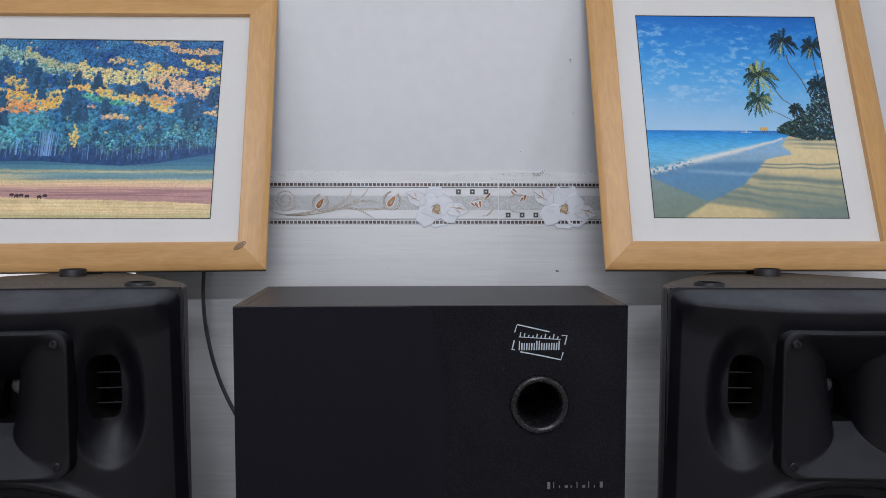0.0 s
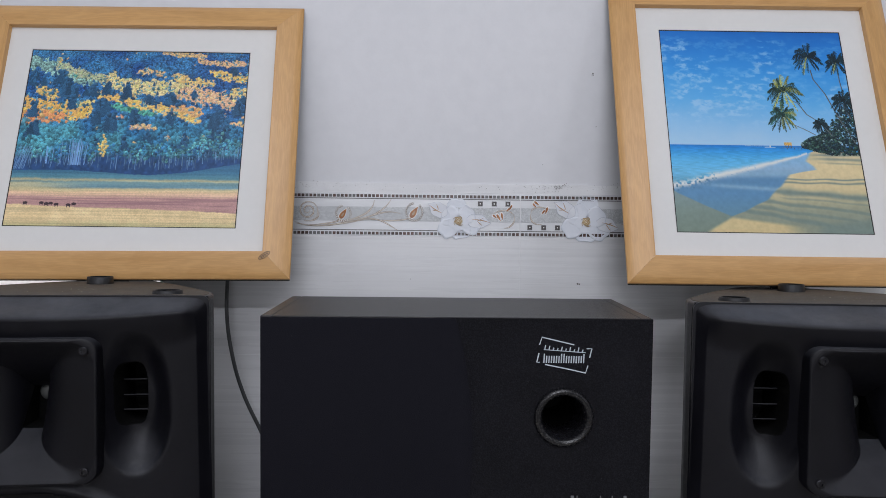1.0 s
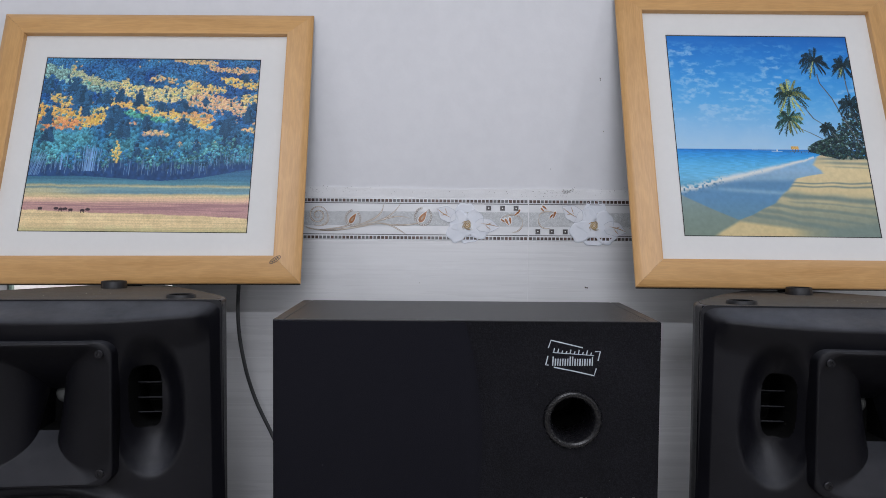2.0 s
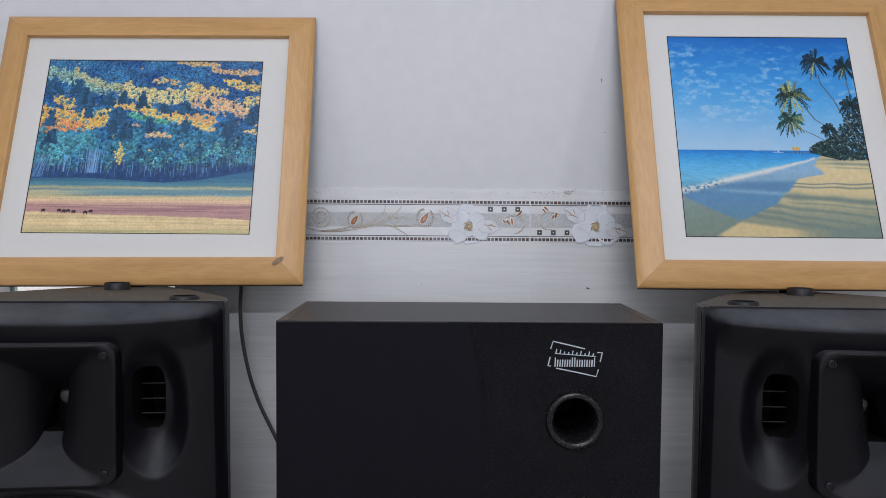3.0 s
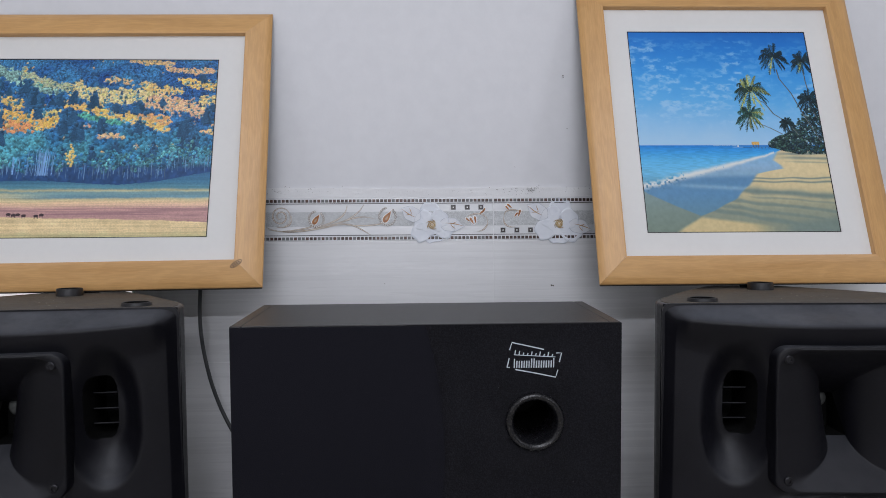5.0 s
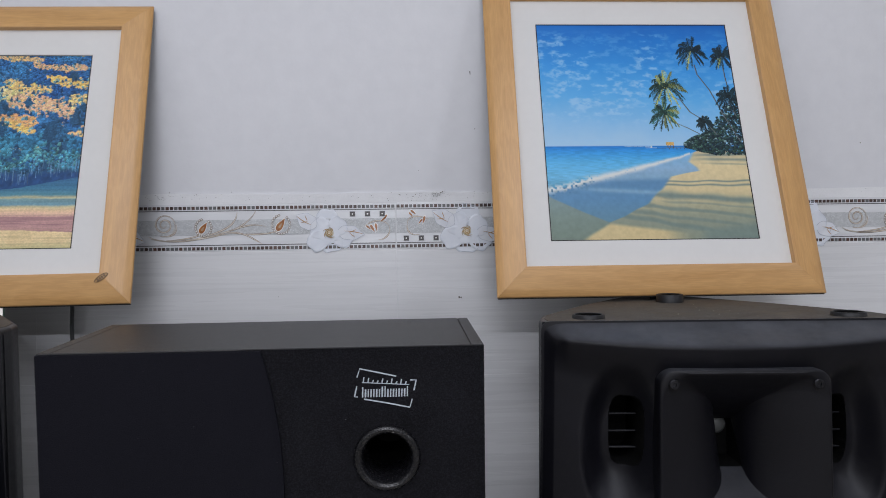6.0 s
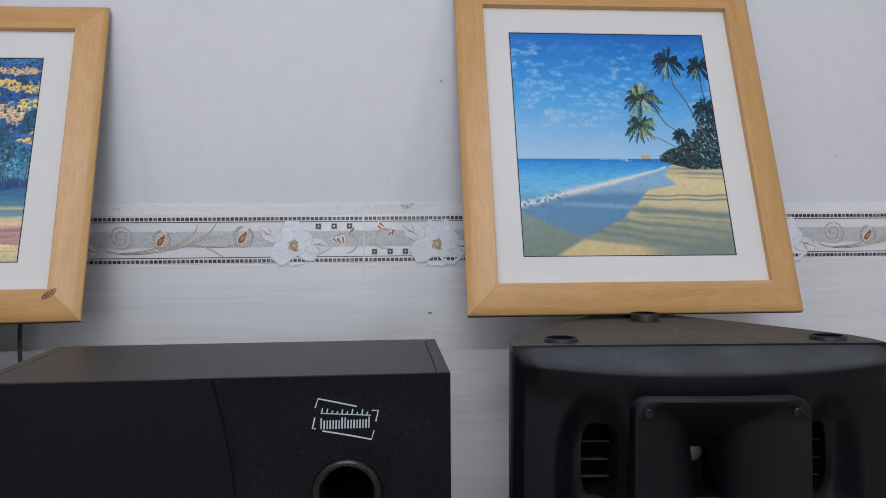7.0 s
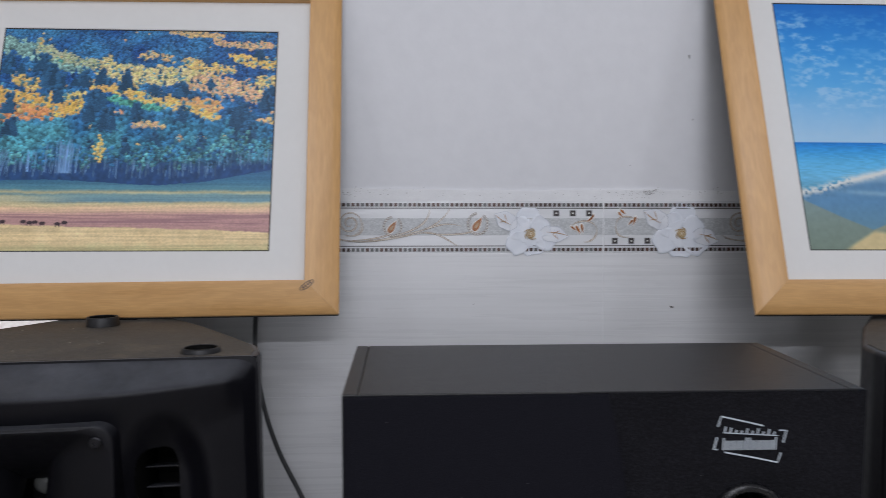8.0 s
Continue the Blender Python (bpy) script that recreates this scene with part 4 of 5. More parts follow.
    rings = [ring_at(0.0890, 0.0870, 0.017, -0.245), ring_at(0.0890, 0.0870, 0.017, -0.2868), ring_at(0.0884, 0.0864, 0.0168, -0.2886), ring_at(0.0872, 0.0852, 0.0160, -0.2893), ring_at(0.0862, 0.0838, 0.0290, -0.2893), ring_at(0.0853, 0.0826, 0.0290, -0.2888)]
    for i in range(1, 25):
        rings.append(throat_ring(1 - i / 24))
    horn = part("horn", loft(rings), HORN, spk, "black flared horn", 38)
    back = [(a * 1.02, yy - 0.0004, b) for a, yy, b in rings[-1]]
    # the shade deep in the horn is coloured on as a near-black lining
    part("throat", loft([back, [(a, -0.190, b) for a, yy, b in back]], True), SHADE_BLACK, horn, "dark throat of the horn", 30)
    dome = part("driver_dome", lathe([(0.0, -0.2030), (0.005, -0.2024), (0.009, -0.2005), (0.0118, -0.1965), (0.0125, -0.186)], 24, "y"), PLUG, horn, "pale grey driver dome", 50)
    dome.matrix_basis = pose(0, 0.006, hz + 0.006)
    for sx in (-1, 1):
        for sz in (-1, 1):
            sc = part("screw", lathe([(0.0, -0.2862), (0.0020, -0.2864), (0.0022, -0.2882), (0.0042, -0.2882), (0.0052, -0.2874), (0.0054, -0.2855)], 16, "y"), SCREW, horn)
            sc.matrix_basis = pose(sx * 0.0745, -0.0025, hz + sz * 0.0719)
    # woofer
    part("woofer_cone", lathe([(0.0, -0.205), (0.03, -0.204), (0.045, -0.196), (0.05, -0.19), (0.10, -0.215), (0.135, -0.236), (0.142, -0.243), (0.150, -0.243), (0.156, -0.234), (0.160, -0.231)], 48, "y"), RUBBER, spk, "black woofer cone", 40).matrix_basis = pose(0, 0, 0.275)
    part("woofer_rim", lathe([(0.157, -0.226), (0.158, -0.242), (0.172, -0.244), (0.1755, -0.238), (0.1755, -0.226)], 48, "y"), PLASTIC, spk, "", 40).matrix_basis = pose(0, 0, 0.275)
    # stacking feet on top: two low rings and a taller cup
    for fx, fy, fh in ((-0.1500, -0.2020, 0.0050), (0.1500, -0.2020, 0.0050), (0.0, 0.0, 0.0115)):
        foot_ring = part("stacking_ring", lathe([(0.0, 0.0006), (0.0150, 0.0006), (0.0156, fh - 0.0008), (0.0164, fh), (0.0178, fh), (0.0188, fh - 0.0010), (0.0195, 0.0)], 36), RUBBER, spk, "black rubber stacking ring", 50)
        foot_ring.matrix_basis = pose(fx, fy, SPK_TOP + 0.0008)
        # near-black lining added in the ring, in place of the shade inside it
        part("ring_hollow", lathe([(0.0, 0.0010), (0.0147, 0.0010), (0.0155, fh - 0.0006)], 28), SHADE_BLACK, foot_ring)
    # the case widens a little towards its foot
    for o in spk.children_recursive:
        low = SPK_TOP - o.matrix_basis.translation.z
        if low < SPK_TOP - 0.001 and o.type == "MESH":
            o.matrix_basis.translation.x *= 1 + 0.12 * max(0.0, min(low, 0.30))
        elif o.type == "MESH" and o.name.split(".")[0] in ("cabinet", "top_panel", "front_moulding", "seam_band", "horn", "throat"):
            slim = 1.0 if o.name.split(".")[0] in ("horn", "throat") else 0.984
            for vert in o.data.vertices:
                vert.co.x *= slim * (1 + 0.12 * max(0.0, min(SPK_TOP - vert.co.z, 0.30)))
    # pale crumbs of dirt on the top
    rc = random.Random(31)
    bm = bmesh.new()
    for _ in range(22):
        cx, cy, r = rc.gauss(0, 0.075), rc.uniform(-0.20, -0.02), rc.uniform(0.0003, 0.0010)
        ring = [bm.verts.new((cx + r * math.cos(a) * rc.uniform(0.6, 1.3), cy + r * math.sin(a) * rc.uniform(0.6, 1.3), SPK_TOP + 0.0008)) for a in (0, 1.3, 2.5, 3.8, 5.0)]
        tip = bm.verts.new((cx, cy, SPK_TOP + 0.0010 + r))
        for i in range(5):
            bm.faces.new((ring[i], ring[(i + 1) % 5], tip))
    tagged(part("dust_crumbs", bm, CRUMB, spk, "pale crumbs of dust"), kind="stuff")
    return spk


SPEAKER_LABEL = "black moulded PA loudspeaker with horn, dusty top, standing on ledge"
speaker_q = loudspeaker(pose(0.3940, -0.2190, LEDGE_Z, 0, 0, -5.0), SPEAKER_LABEL)
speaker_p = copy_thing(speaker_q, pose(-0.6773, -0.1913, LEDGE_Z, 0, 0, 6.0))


# ---- subwoofer ----
def subwoofer():
    """Local origin on the front's lower left corner."""
    w, d, h = 0.4495, 0.198, 1.1032 - SUB_Z
    sub = thing("subwoofer", pose(-0.3567, -0.4985, SUB_Z, 2.0), "black box subwoofer with cloth grille and round port", "subwoofer")
    part("top_board", box(0.0135, w - 0.0135, 0.004, d, h - 0.016, h, 0.0008), VINYL, sub, "black ash vinyl top")
    part("side_board", box(0.0, 0.013, 0.004, d, 0, h, 0.0012), VINYL, sub)
    part("side_board", box(w - 0.013, w, 0.004, d, 0, h, 0.0012), VINYL, sub)
    part("bottom_board", box(0.0135, w - 0.0135, 0.004, d, 0, 0.016, 0.001), VINYL, sub)
    part("back_board", box(0.0135, w - 0.0135, d - 0.02, d - 0.002, 0.0165, h - 0.0165), VINYL, sub)

    def arc(z):
        return 0.2435 - 0.0205 * ((z + SUB_Z - 0.955) / 0.147) ** 2

    zs = [0.001 + (h - 0.002) * i / 28 for i in range(29)]
    # baffle with the port's hole
    cx, cz, r = 0.3482, 0.989 - SUB_Z, 0.0255
    n = 64
    hole = [(cx + r * math.cos(2 * math.pi * i / n), cz + r * math.sin(2 * math.pi * i / n)) for i in range(n)]

    def rim(i):
        a = 2 * math.pi * i / n
        c, s_ = math.cos(a), math.sin(a)
        x0, x1, z0, z1 = 0.20, w - 0.0005, 0.0005, h - 0.0005
        k = min(((x1 - cx) / c) if c > 1e-9 else 1e9, ((x0 - cx) / c) if c < -1e-9 else 1e9, ((z1 - cz) / s_) if s_ > 1e-9 else 1e9, ((z0 - cz) / s_) if s_ < -1e-9 else 1e9)
        return cx + c * k, cz + s_ * k
    outer = [rim(i) for i in range(n)]
    # exact corners
    for tx, tz in ((w - 0.0005, 0.0005), (w - 0.0005, h - 0.0005), (0.20, 0.0005), (0.20, h - 0.0005)):
        i = min(range(n), key=lambda j: math.hypot(outer[j][0] - tx, outer[j][1] - tz))
        outer[i] = (tx, tz)
    bm = loft([[(a, 0.0155, b) for a, b in outer], [(a, 0.0005, b) for a, b in outer], [(a, 0.0005, b) for a, b in hole], [(a, 0.0155, b) for a, b in hole]])
    part("baffle", bm, BAFFLE, sub, "speckled black baffle")
    left = [(0.0015, zs[0]), *[(arc(z), z) for z in zs], (0.0015, zs[-1])]
    part("grille", prism(left, -0.0035, 0.004, "y", 0.002), CLOTH, sub, "black cloth grille with curved edge", 40)
    port = part("port_ring", lathe([(0.0235, 0.05), (0.0235, 0.010), (0.0245, 0.002), (0.0265, -0.0028), (0.0295, -0.0050), (0.0325, -0.0038), (0.0345, 0.0002), (0.0345, 0.001)], 56, "y"), GLOSS, sub, "glossy black port ring", 60)
    port.matrix_basis = pose(cx, 0, cz)
    part("port_tube", lathe([(0.0240, 0.012), (0.0240, 0.13), (0.0, 0.13)], 40, "y"), SHADE_BLACK, port)
    rl = random.Random(8)
    bm = bmesh.new()
    for _ in range(16):
        lx, lz, r = rl.uniform(0.01, w - 0.01), rl.uniform(0.08, h - 0.01), rl.uniform(0.0002, 0.00045)
        if math.hypot(lx - cx, lz - cz) < 0.04:
            continue
        yy = -0.0038 if lx < arc(lz) - 0.004 else 0.0002
        ring = [bm.verts.new((lx + r * math.cos(a), yy, lz + r * math.sin(a) * rl.uniform(0.5, 1.4))) for a in (0, 1.5, 3.1, 4.6)]
        bm.faces.new(ring)
    tagged(part("lint", bm, BADGE, sub, "tiny pale lint on the cloth"), kind="stuff")
    # printed emblem: tilted corner brackets and bars for its two lines
    ox, oz, k = 0.3217, 1.0815 - SUB_Z, 1 / 2810

    def at(px, pz):
        return ox + (px - 197) * k, oz - (pz - 77) * k

    def mark(name, pts, wd=0.0011):
        part(name, ribbon([at(*p) for p in pts], wd, 0.0004, -0.0002, False), PRINT, sub, "pale grey printed emblem")
    mark("emblem_line", ((189, 102), (197, 77), (250, 89), (301, 101)), 0.0013)
    mark("emblem_line", ((341, 113), (358, 113), (351, 143)), 0.0013)
    mark("emblem_line", ((188, 128), (181, 158), (190, 158)), 0.0013)
    mark("emblem_line", ((208, 165), (280, 179), (339, 192), (346, 168)), 0.0013)
    # two lines of plain bars: a thin slanted row, then bold uprights
    mark("emblem_bar", ((203, 117), (338, 126)), 0.0008)
    for i, up in enumerate((9, 7, 2, 1, 7, 2, 8, 1, 8, 2)):
        x0 = 206 + i * 13.4
        mark("emblem_bar", ((x0, 118 + i * 0.8), (x0 + 3, 111 + i * 0.8 - up)), 0.0012)
    for i in range(17):
        x0, up = 204 + i * 8.0, 7 if i in (0, 7, 8, 16) else 0
        mark("emblem_bar", ((x0, 160), (x0 + 1, 137 - up)), 0.0015 if i % 2 else 0.0012)
    for i in range(10):
        part("badge_bar", box(0.358 + i * 0.0068, 0.3592 + i * 0.0068 + (0.0022 if i % 3 == 0 else 0), -0.0012, 0.0006, 0.0905 + (0 if i else -0.001), 0.0935 + (0.004 if i in (0, 1, 5, 7, 9) else 0), 0.0003), BADGE, sub)
    return sub


subwoofer()

# ---- cable ----
cu = bpy.data.curves.new("cable", "CURVE")
cu.dimensions, cu.bevel_depth, cu.bevel_resolution = "3D", 0.0033, 4
sp = cu.splines.new("BEZIER")
way = ((-0.522, -0.028, 1.36), (-0.5185, -0.05, 1.13), (-0.520, -0.05, 1.058), (-0.511, -0.05, 0.989), (-0.491, -0.05, 0.919), (-0.457, -0.055, 0.850), (-0.40, -0.07, 0.74), (-0.34, -0.15, 0.52), (-0.45, -0.16, LEDGE_Z + 0.004))
sp.bezier_points.add(len(way) - 1)
for bp, co in zip(sp.bezier_points, way):
    bp.co, bp.handle_left_type, bp.handle_right_type = co, "AUTO", "AUTO"
cu.materials.append(CABLE)
tagged(new("cable", cu), "thin dark grey cable hanging down the tiled wall", "cable")

# small frosted window low in the wall behind a speaker
vent = thing("window_1", pose(0, 0, 0), "small frosted window with pale green frame in the tiled wall", "window", kind="structure")
GREEN = mixed("pale_green_paint", (0.42, 0.60, 0.52), (0.50, 0.68, 0.60), 40, 0.5)
for a in ((VENT_X0, VENT_X0 + 0.006, VENT_Z0, VENT_Z1), (VENT_X1 - 0.006, VENT_X1, VENT_Z0, VENT_Z1), (VENT_X0 + 0.006, VENT_X1 - 0.006, VENT_Z0, VENT_Z0 + 0.006), (VENT_X0 + 0.006, VENT_X1 - 0.006, VENT_Z1 - 0.006, VENT_Z1)):
    part("window_frame", box(a[0], a[1], 0.004, 0.05, a[2], a[3]), GREEN, vent, "pale green frame")


def frosted():
    n = Nodes("daylit_frosted_pane")
    v = n.coords()
    t = n.ramp(n.noise(v, 260, 3.0), ((0.40, (0.62, 0.55, 0.56)), (0.6, (0.95, 0.93, 0.93))))
    n.link(t, n.bsdf.inputs["Emission Color"])
    n.bsdf.inputs["Emission Strength"].default_value = 0.8
    return n.done((0.7, 0.7, 0.7), 0.5)


part("pane", box(VENT_X0 + 0.006, VENT_X1 - 0.006, 0.012, 0.016, VENT_Z0 + 0.006, VENT_Z1 - 0.006), frosted(), vent, "frosted pane with daylight behind")

# ---- tiles of the dado ----
def dado_tile(x, z0, z1):
    x0, x1, z0, z1 = x + 0.0004, x + 0.5996, z0 + 0.0004, z1 - 0.0004
    if x0 < VENT_X0 and x1 > VENT_X1 and z0 < VENT_Z0 < z1:
        bm = round_vent(x0, x1, -0.0006, 0.0035, z0, z1)
    else:
        bm = box(x0, x1, -0.0006, 0.0035, z0, z1, 0.0003, 1)
    return part("wall_tile", bm, TILE, wall_north)


rows = ((0.978, 1.196), (0.678, 0.978), (0.378, 0.678), (0.078, 0.378))
part("grout", round_vent(-ROOM_X + 0.005, ROOM_X - 0.005, -0.0002, 0.003, 0.0, 1.276), GROUT, wall_north, "white grout between the tiles")
for z0, z1 in rows:
    for i in range(-4, 4):
        dado_tile(i * 0.6, z0, z1)

def spiral(cx, cz, r, turns, start):
    return [(cx + r * (1 - 0.86 * i / 60) * math.cos(start + turns * 2 * math.pi * i / 60), cz + r * (1 - 0.86 * i / 60) * math.sin(start + turns * 2 * math.pi * i / 60)) for i in range(61)]


def teardrop(cx, cz, size, tilt, fat=0.62):
    pts = []
    for i in range(28):
        a = 2 * math.pi * i / 28
        px, pz = size * fat * math.sin(a) * math.sin(a / 2) ** 1.3, -size * math.cos(a)
        c, s_ = math.cos(tilt), math.sin(tilt)
        pts.append((cx + px * c - pz * s_, cz + px * s_ + pz * c))
    return pts


def petal_outline(cx, cz, length, wide, ang, ruffle):
    """A broad petal from the flower's centre outwards: narrow foot, wide shoulder, pointed and waved tip."""
    pts = []
    for i in range(33):
        q = -1 + 2 * i / 32
        reach = 0.90 + 0.10 * (1 - abs(q)) ** 1.1 + 0.035 * math.sin(ruffle * 1.7 + 9 * q) * (1 - q * q)
        px = length * (reach * (1 - abs(q) ** 3.6) + 0.22 * abs(q) ** 3.6)
        pz = wide / 2 * math.copysign(abs(q) ** 0.75, q) * (1 - 0.45 * abs(q) ** 7)
        pts.append((px, pz))
    pts.append((0.0, 0.0))
    c, s_ = math.cos(ang), math.sin(ang)
    return [(cx + a * c - b * s_, cz + a * s_ + b * c) for a, b in pts]


def petal_flower(tile, cx, cz, size, turn):
    """A flat glazed flower of layered petals with a curled heart and ochre lines."""
    count = 6
    for k in range(count):
        ang = turn + 2 * math.pi * k / count + 0.10 * math.sin(5 * k)
        lift = 0.0012 + 0.00035 * (k % 3)
        pts = petal_outline(cx, cz, size * (1.0 + 0.12 * math.sin(3.1 * k + turn)), size * (1.30 + 0.10 * math.sin(2.3 * k)), ang, k)
        n = len(pts)
        bm = bmesh.new()
        mid = (cx + size * 0.55 * math.cos(ang), cz + size * 0.55 * math.sin(ang))
        rows_ = []
        for f, up in ((1.0, 0.0), (1.0, lift), (0.97, lift + 0.0005), (0.80, lift + 0.0002), (0.5, lift - 0.0001), (0.0, lift + 0.0002)):
            rows_.append([bm.verts.new((mid[0] + (a - mid[0]) * f, -up, mid[1] + (b - mid[1]) * f)) for a, b in pts])
        for a, b in zip(rows_, rows_[1:]):
            for i in range(n):
                j = (i + 1) % n
                bm.faces.new((a[i], a[j], b[j], b[i]))
        bmesh.ops.remove_doubles(bm, verts=bm.verts, dist=1e-6)
        part("petal", bm, PETAL, tile, "", 50)
        part("petal_outline", ribbon(pts[6:-7], 0.00045, -lift, -lift - 0.0008, False), OUTLINE, tile)
    for k in range(5):
        ang = turn + 0.5 + 2 * math.pi * k / 5
        pts = petal_outline(cx, cz, size * 0.50, size * 0.66, ang, k + 3)
        lift = 0.0025 + 0.0002 * (k % 2)
        part("inner_petal", prism(pts, -lift, -0.0018, "y", 0.0003), PETAL, tile)
    eye = lathe([(0.0, -0.0046), (0.004, -0.0045), (0.0066, -0.0040), (0.0078, -0.0024)], 20, "y")
    part("flower_eye", eye, CREAM, tile, "cream flower eye", 60).matrix_basis = pose(cx, 0, cz)
    part("eye_line", ribbon(spiral(cx, cz, 0.0068, 2.4, 0.6), 0.0017, -0.0034, -0.0051), FLOWER_EYE, tile, "ochre spiral line")
    for a0 in (0.4, 1.6, 2.9, 4.4):
        pts = [(cx + (0.0065 + 0.0045 * t) * math.cos(a0 + 1.2 * t), cz + (0.0065 + 0.003 * t) * math.sin(a0 + 1.2 * t)) for t in np.linspace(0, 1, 8)]
        part("eye_line", ribbon(pts, 0.0012, -0.0030, -0.0044), FLOWER_EYE, tile)


def glazed_leaf(tile, cx, cz, length, wide, ang):
    c, s_ = math.cos(ang), math.sin(ang)

    def to(px, pz):
        return cx + px * c - pz * s_, cz + px * s_ + pz * c
    n = 20
    up = [to(length * t, wide / 2 * math.sin(math.pi * t ** 0.8) * (1 + 0.1 * math.sin(12 * t))) for t in np.linspace(0, 1, n)]
    dn = [to(length * t, -wide / 2 * math.sin(math.pi * t ** 0.8) * (1 + 0.1 * math.sin(11 * t))) for t in np.linspace(1, 0, n)][1:-1]
    part("leaf", prism(up + dn, -0.0022, 0.0, "y", 0.0004), LEAF, tile, "pale glazed leaf")
    part("leaf_outline", ribbon(up + dn + up[:1], 0.0006, -0.0015, -0.0025, False), OUTLINE, tile)
    part("leaf_vein", ribbon([to(length * t, 0.1 * wide * math.sin(3 * t)) for t in np.linspace(0.25, 0.95, 9)], 0.0015, -0.0018, -0.0027), AMBER_LINE, tile)
    for sgn in (-1, 1):
        part("leaf_vein", ribbon([to(length * (0.45 + 0.22 * t), sgn * wide * 0.26 * t) for t in np.linspace(0, 1, 6)], 0.0013, -0.0018, -0.0027), AMBER_LINE, tile)


OUTLINE = mixed("grey_outline_glaze", (0.40, 0.43, 0.49), (0.52, 0.55, 0.61), 90, 0.3)
AMBER_LINE = mixed("brown_vein_glaze", (0.34, 0.19, 0.09), (0.48, 0.30, 0.16), 120, 0.3)
CREAM = mixed("cream_glaze", (0.62, 0.55, 0.42), (0.72, 0.66, 0.54), 150, 0.35)
STEM_EDGE = mixed("brown_stem_edge", (0.17, 0.115, 0.075), (0.30, 0.21, 0.14), 200, 0.35)
STEM = mixed("pale_gold_stem", (0.60, 0.52, 0.42), (0.74, 0.70, 0.63), 120, 0.3)


def border_tile(x0):
    """A border tile of 600 x 80 mm; the drawing runs to the right from x0."""
    t = part("border_tile", box(0.0006, 0.5994, -0.0008, 0.004, BORDER_LOW + 0.0004, BORDER_HIGH - 0.0004, 0.0005, 1), BORDER, wall_north, "white glazed border tile with flowers")
    t.matrix_basis = pose(x0, 0, 0)
    y0 = -0.0008

    def flat(name, bm, material, label=""):
        return part(name, bm, material, t, label)
    flat("band", box(0.001, 0.599, y0 - 0.0005, y0 + 0.0004, 1.2235, 1.2495), BAND, "grey speckled band")
    for z in (1.2645, 1.2070):
        flat("rule", box(0.0008, 0.5992, y0 - 0.0006, y0 + 0.0004, z - 0.0006, z + 0.0006), INK)
    bm = bmesh.new()
    for i in range(84):
        for z in (1.2695, 1.2013):
            xa = 0.0014 + i * 0.00712
            vs = [bm.verts.new((a, y, b)) for y in (y0 + 0.0003, y0 - 0.0009) for a, b in ((xa, z - 0.0026), (xa + 0.0053, z - 0.0026), (xa + 0.0053, z + 0.0026), (xa, z + 0.0026))]
            bm.faces.new(vs[4:])
            for k in range(4):
                bm.faces.new((vs[k], vs[(k + 1) % 4], vs[4 + (k + 1) % 4], vs[4 + k]))
    ob = flat("mosaic_row", bm, MOSAIC, "rows of small brown and grey squares")
    ob["kind"] = "stuff"
    # framed small squares: three below at the start, three above at the end
    for xs_, z in (((0.0175, 0.0430, 0.0682), 1.2145), ((0.5265, 0.5520, 0.5770), 1.2568)):
        for x in xs_:
            flat("square", box(x - 0.0050, x + 0.0050, y0 - 0.0007, y0 + 0.0003, z - 0.0050, z + 0.0050), BAND)
            flat("square", box(x - 0.0042, x + 0.0042, y0 - 0.0010, y0 + 0.0003, z - 0.0042, z + 0.0042), INK)
            flat("square", box(x - 0.0011, x + 0.0011, y0 - 0.0014, y0 + 0.0003, z - 0.0011, z + 0.0011), PEARL)

    def line(pts, wd, material=STEM):
        flat("stem", ribbon(pts, wd * 1.25 + 0.0009, y0, y0 - 0.0007), STEM_EDGE)
        flat("stem", ribbon(pts, wd * 0.95, y0, y0 - 0.0012), material)
    # curl
    line(spiral(0.2125, 1.2415, 0.0200, 2.3, -1.9), 0.0013)
    line(bezier((0.205, 1.2235), (0.225, 1.219), (0.235, 1.228), (0.232, 1.243)), 0.0012)
    # long stems
    line(bezier((0.186, 1.2225), (0.225, 1.202), (0.285, 1.224), (0.335, 1.228)), 0.0014)
    line(bezier((0.215, 1.2155), (0.262, 1.218), (0.272, 1.2235), (0.275, 1.229)), 0.0013)
    line(bezier((0.190, 1.2185), (0.22, 1.211), (0.25, 1.213), (0.30, 1.222)), 0.0012)
    line(bezier((0.262, 1.217), (0.315, 1.231), (0.331, 1.240), (0.333, 1.262)), 0.0017)
    line(bezier((0.285, 1.222), (0.33, 1.229), (0.352, 1.242), (0.364, 1.264)), 0.0013)
    line(bezier((0.30, 1.2265), (0.335, 1.231), (0.35, 1.247), (0.381, 1.237)), 0.0013)
    line(bezier((0.315, 1.228), (0.345, 1.230), (0.36, 1.216), (0.375, 1.2075)), 0.0013)
    line(bezier((0.325, 1.2265), (0.36, 1.223), (0.39, 1.2235), (0.405, 1.232)), 0.0014)
    # drops with a dotted halo
    for cx, cz, sz in ((0.277, 1.2365, 0.0108), (0.406, 1.2405, 0.0122)):
        flat("drop", prism(teardrop(cx, cz, sz + 0.0020, 2.55, 0.62), y0 - 0.0008, y0, "y"), PEARL)
        flat("drop", prism(teardrop(cx, cz, sz, 2.55, 0.58), y0 - 0.0016, y0, "y"), AMBER, "amber glazed drop")
        flat("drop", prism(teardrop(cx - 0.0008, cz - 0.0016, sz * 0.42, 2.55, 0.5), y0 - 0.0020, y0, "y"), GOLD)
        for i in range(19):
            a = 1.45 + 5.3 * i / 18 + 0.35
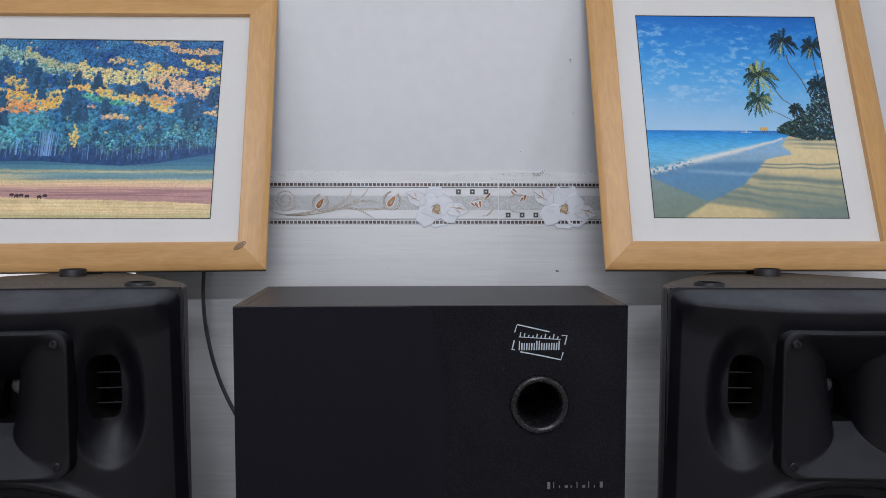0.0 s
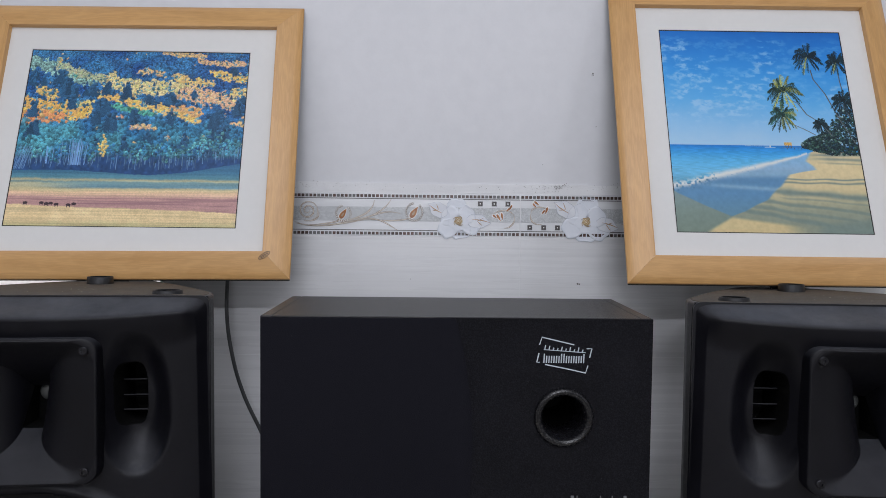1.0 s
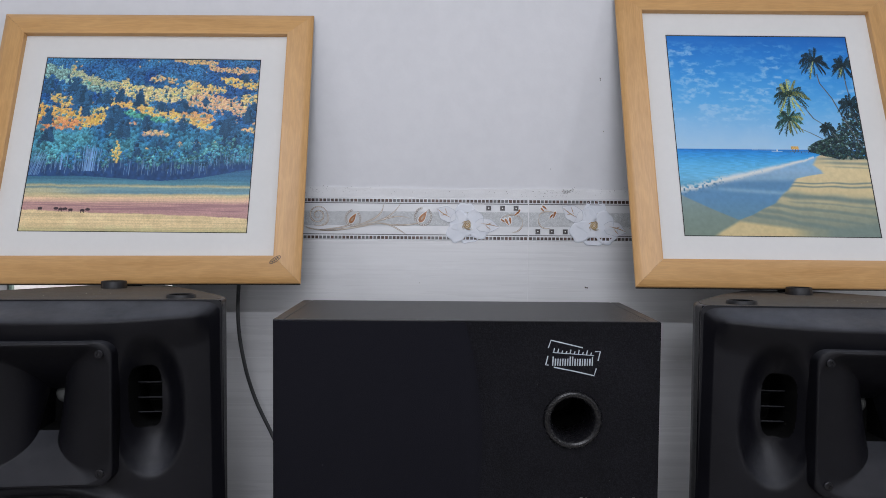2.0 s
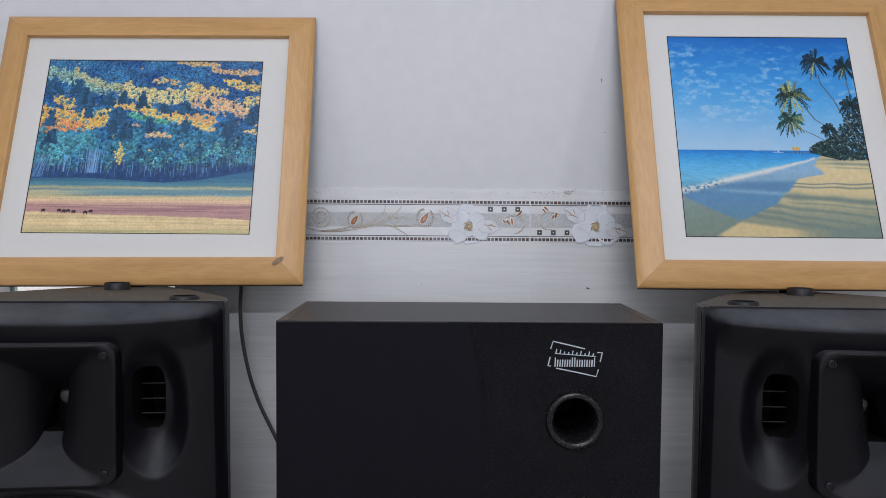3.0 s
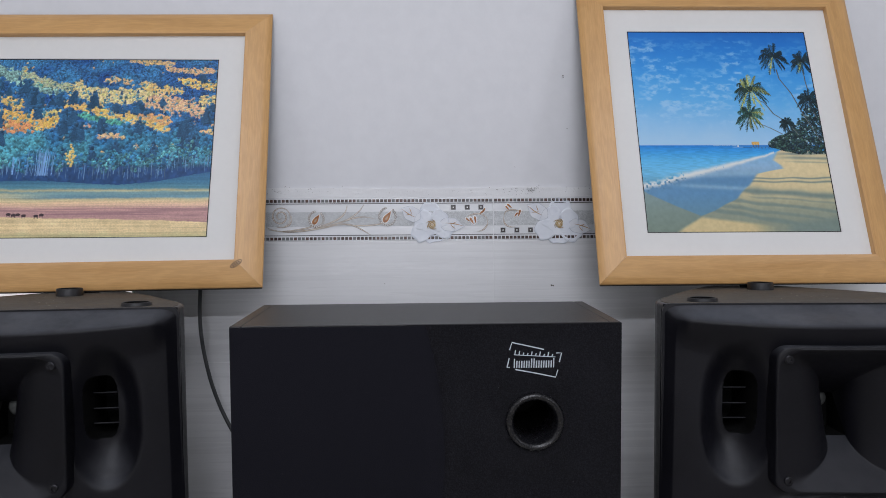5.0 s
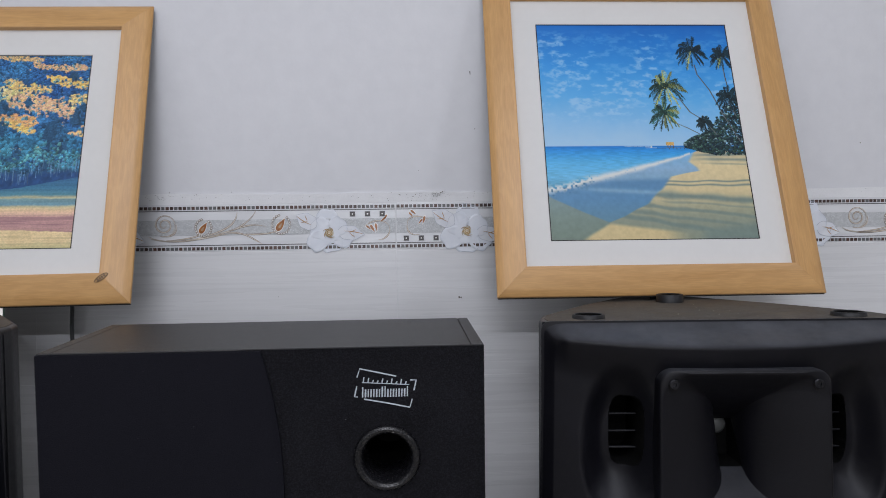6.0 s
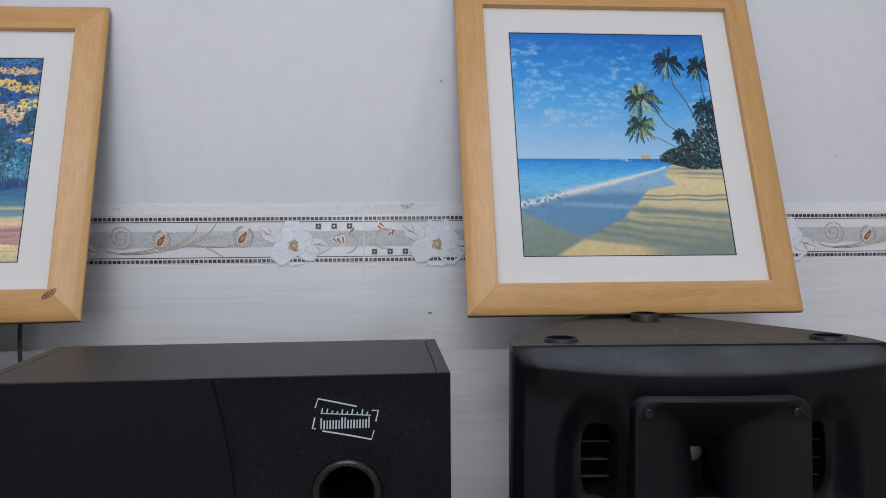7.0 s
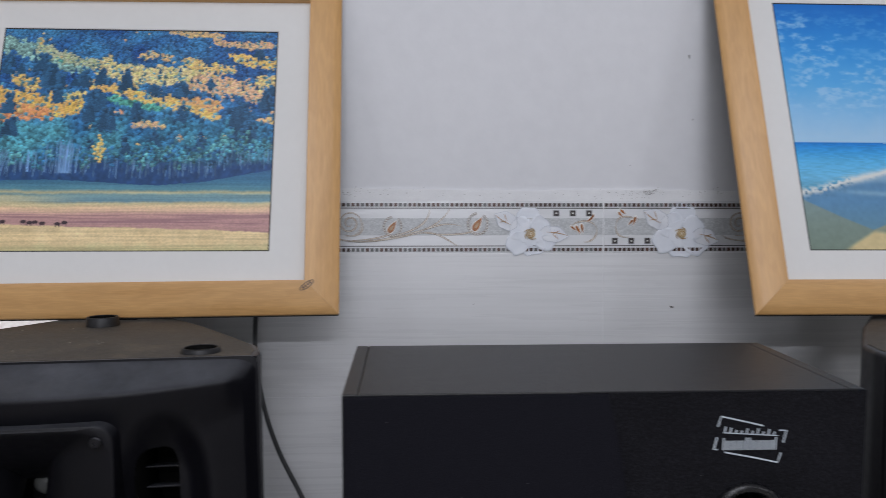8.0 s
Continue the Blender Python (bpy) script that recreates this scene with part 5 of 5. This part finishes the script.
            dot = flat("halo_dot", lathe([(0.0, -0.0016), (0.0011, -0.0014), (0.0015, -0.0002)], 8, "y"), PEARL)
            dot.matrix_basis = pose(cx + sz * 1.22 * math.cos(a), y0, cz + sz * 1.30 * math.sin(a))
            flat("halo_ring", ribbon([(cx + sz * 1.22 * math.cos(a) + 0.0019 * math.cos(q), cz + sz * 1.30 * math.sin(a) + 0.0019 * math.sin(q)) for q in np.linspace(0, 2 * math.pi, 9)], 0.0005, y0, y0 - 0.0010, False), STEM_EDGE)
    # flourishes beside the joint
    line(bezier((0.548, 1.2365), (0.560, 1.247), (0.583, 1.249), (0.589, 1.234)), 0.0013)
    line(bezier((0.589, 1.234), (0.592, 1.222), (0.580, 1.211), (0.570, 1.213)), 0.0013)
    line(bezier((0.0195, 1.240), (0.016, 1.226), (0.026, 1.218), (0.040, 1.2205)), 0.0013)
    line(bezier((0.0195, 1.240), (0.020, 1.253), (0.036, 1.2545), (0.056, 1.247)), 0.0013)
    for cx, cz, sz, tilt in ((0.5605, 1.2315, 0.0085, 0.55), (0.5665, 1.2335, 0.0080, 0.15), (0.5535, 1.2335, 0.0062, 0.9), (0.578, 1.247, 0.0072, -0.9), (0.582, 1.2505, 0.0060, -0.5), (0.0475, 1.245, 0.0080, -0.3), (0.0415, 1.2425, 0.0062, -0.7), (0.026, 1.2545, 0.0062, 0.75), (0.030, 1.2585, 0.0070, 0.9)):
        flat("petal_drop", prism(teardrop(cx, cz, sz + 0.0012, tilt, 0.50), y0 - 0.0007, y0, "y"), PEARL)
        flat("petal_drop", prism(teardrop(cx, cz, sz * 0.85, tilt, 0.40), y0 - 0.0013, y0, "y"), AMBER)
    # leaves, then the two flowers
    glazed_leaf(t, 0.466, 1.236, 0.040, 0.028, radians(150))
    glazed_leaf(t, 0.500, 1.228, 0.047, 0.026, radians(-8))
    glazed_leaf(t, 0.100, 1.237, 0.045, 0.030, radians(148))
    glazed_leaf(t, 0.138, 1.226, 0.045, 0.027, radians(-16))
    petal_flower(t, 0.487, 1.2250, 0.0370, 1.72)
    petal_flower(t, 0.121, 1.2255, 0.0415, 1.50)
    return t


first_border = border_tile(0.0)
for k in (-4, -3, -2, -1, 1, 2, 3):
    made = {}
    for o in (first_border, *first_border.children_recursive):
        made[o] = o.copy()
        scene.collection.objects.link(made[o])
        made[o].parent = made.get(o.parent, o.parent)
    made[first_border].matrix_basis = pose(0.6 * k, 0, 0)

# dirt specks and small marks on mortar and paint
bm = bmesh.new()
rs = random.Random(9)


def speck(x, z, r):
    vs = [bm.verts.new((x + r * rs.uniform(0.6, 1.2) * math.cos(a), -0.0012, z + r * rs.uniform(0.6, 1.2) * math.sin(a))) for a in (0, 1.2, 2.5, 3.7, 5.0)]
    c = bm.verts.new((x, -0.0018, z))
    for i in range(5):
        bm.faces.new((vs[i], vs[(i + 1) % 5], c))


for i in range(330):
    cl = rs.choice(((-0.385, 1.286, 0.03), (-0.33, 1.29, 0.04), (0.07, 1.288, 0.022), (0.035, 1.286, 0.02), (0.17, 1.288, 0.03), (-0.12, 1.286, 0.09), (0.9, 1.29, 0.1)))
    if rs.random() < 0.55:
        speck(rs.gauss(cl[0], cl[2]), min(max(rs.gauss(cl[1], 0.004), 1.279), 1.298), rs.uniform(0.0002, 0.0007))
for i in range(60):
    speck(rs.gauss(0.072, 0.007), rs.gauss(1.2885, 0.0022), rs.uniform(0.0003, 0.0008))
tagged(part("dirt_specks", bm, SOOT, wall_north, "dark dirt specks"), kind="stuff")
bm = bmesh.new()
for x, z, r in ((0.130, 1.497, 0.0016), (0.1305, 1.494, 0.0012), (0.107, 1.112, 0.0022), (0.11, 1.1115, 0.0015), (0.04, 1.33, 0.0009), (0.82, 1.372, 0.0014), (0.137, 1.40, 0.001), (-0.2, 1.118, 0.0009)):
    speck(x, z, r)
part("marks", bm, SOOT, wall_north, "small dark marks on the wall")
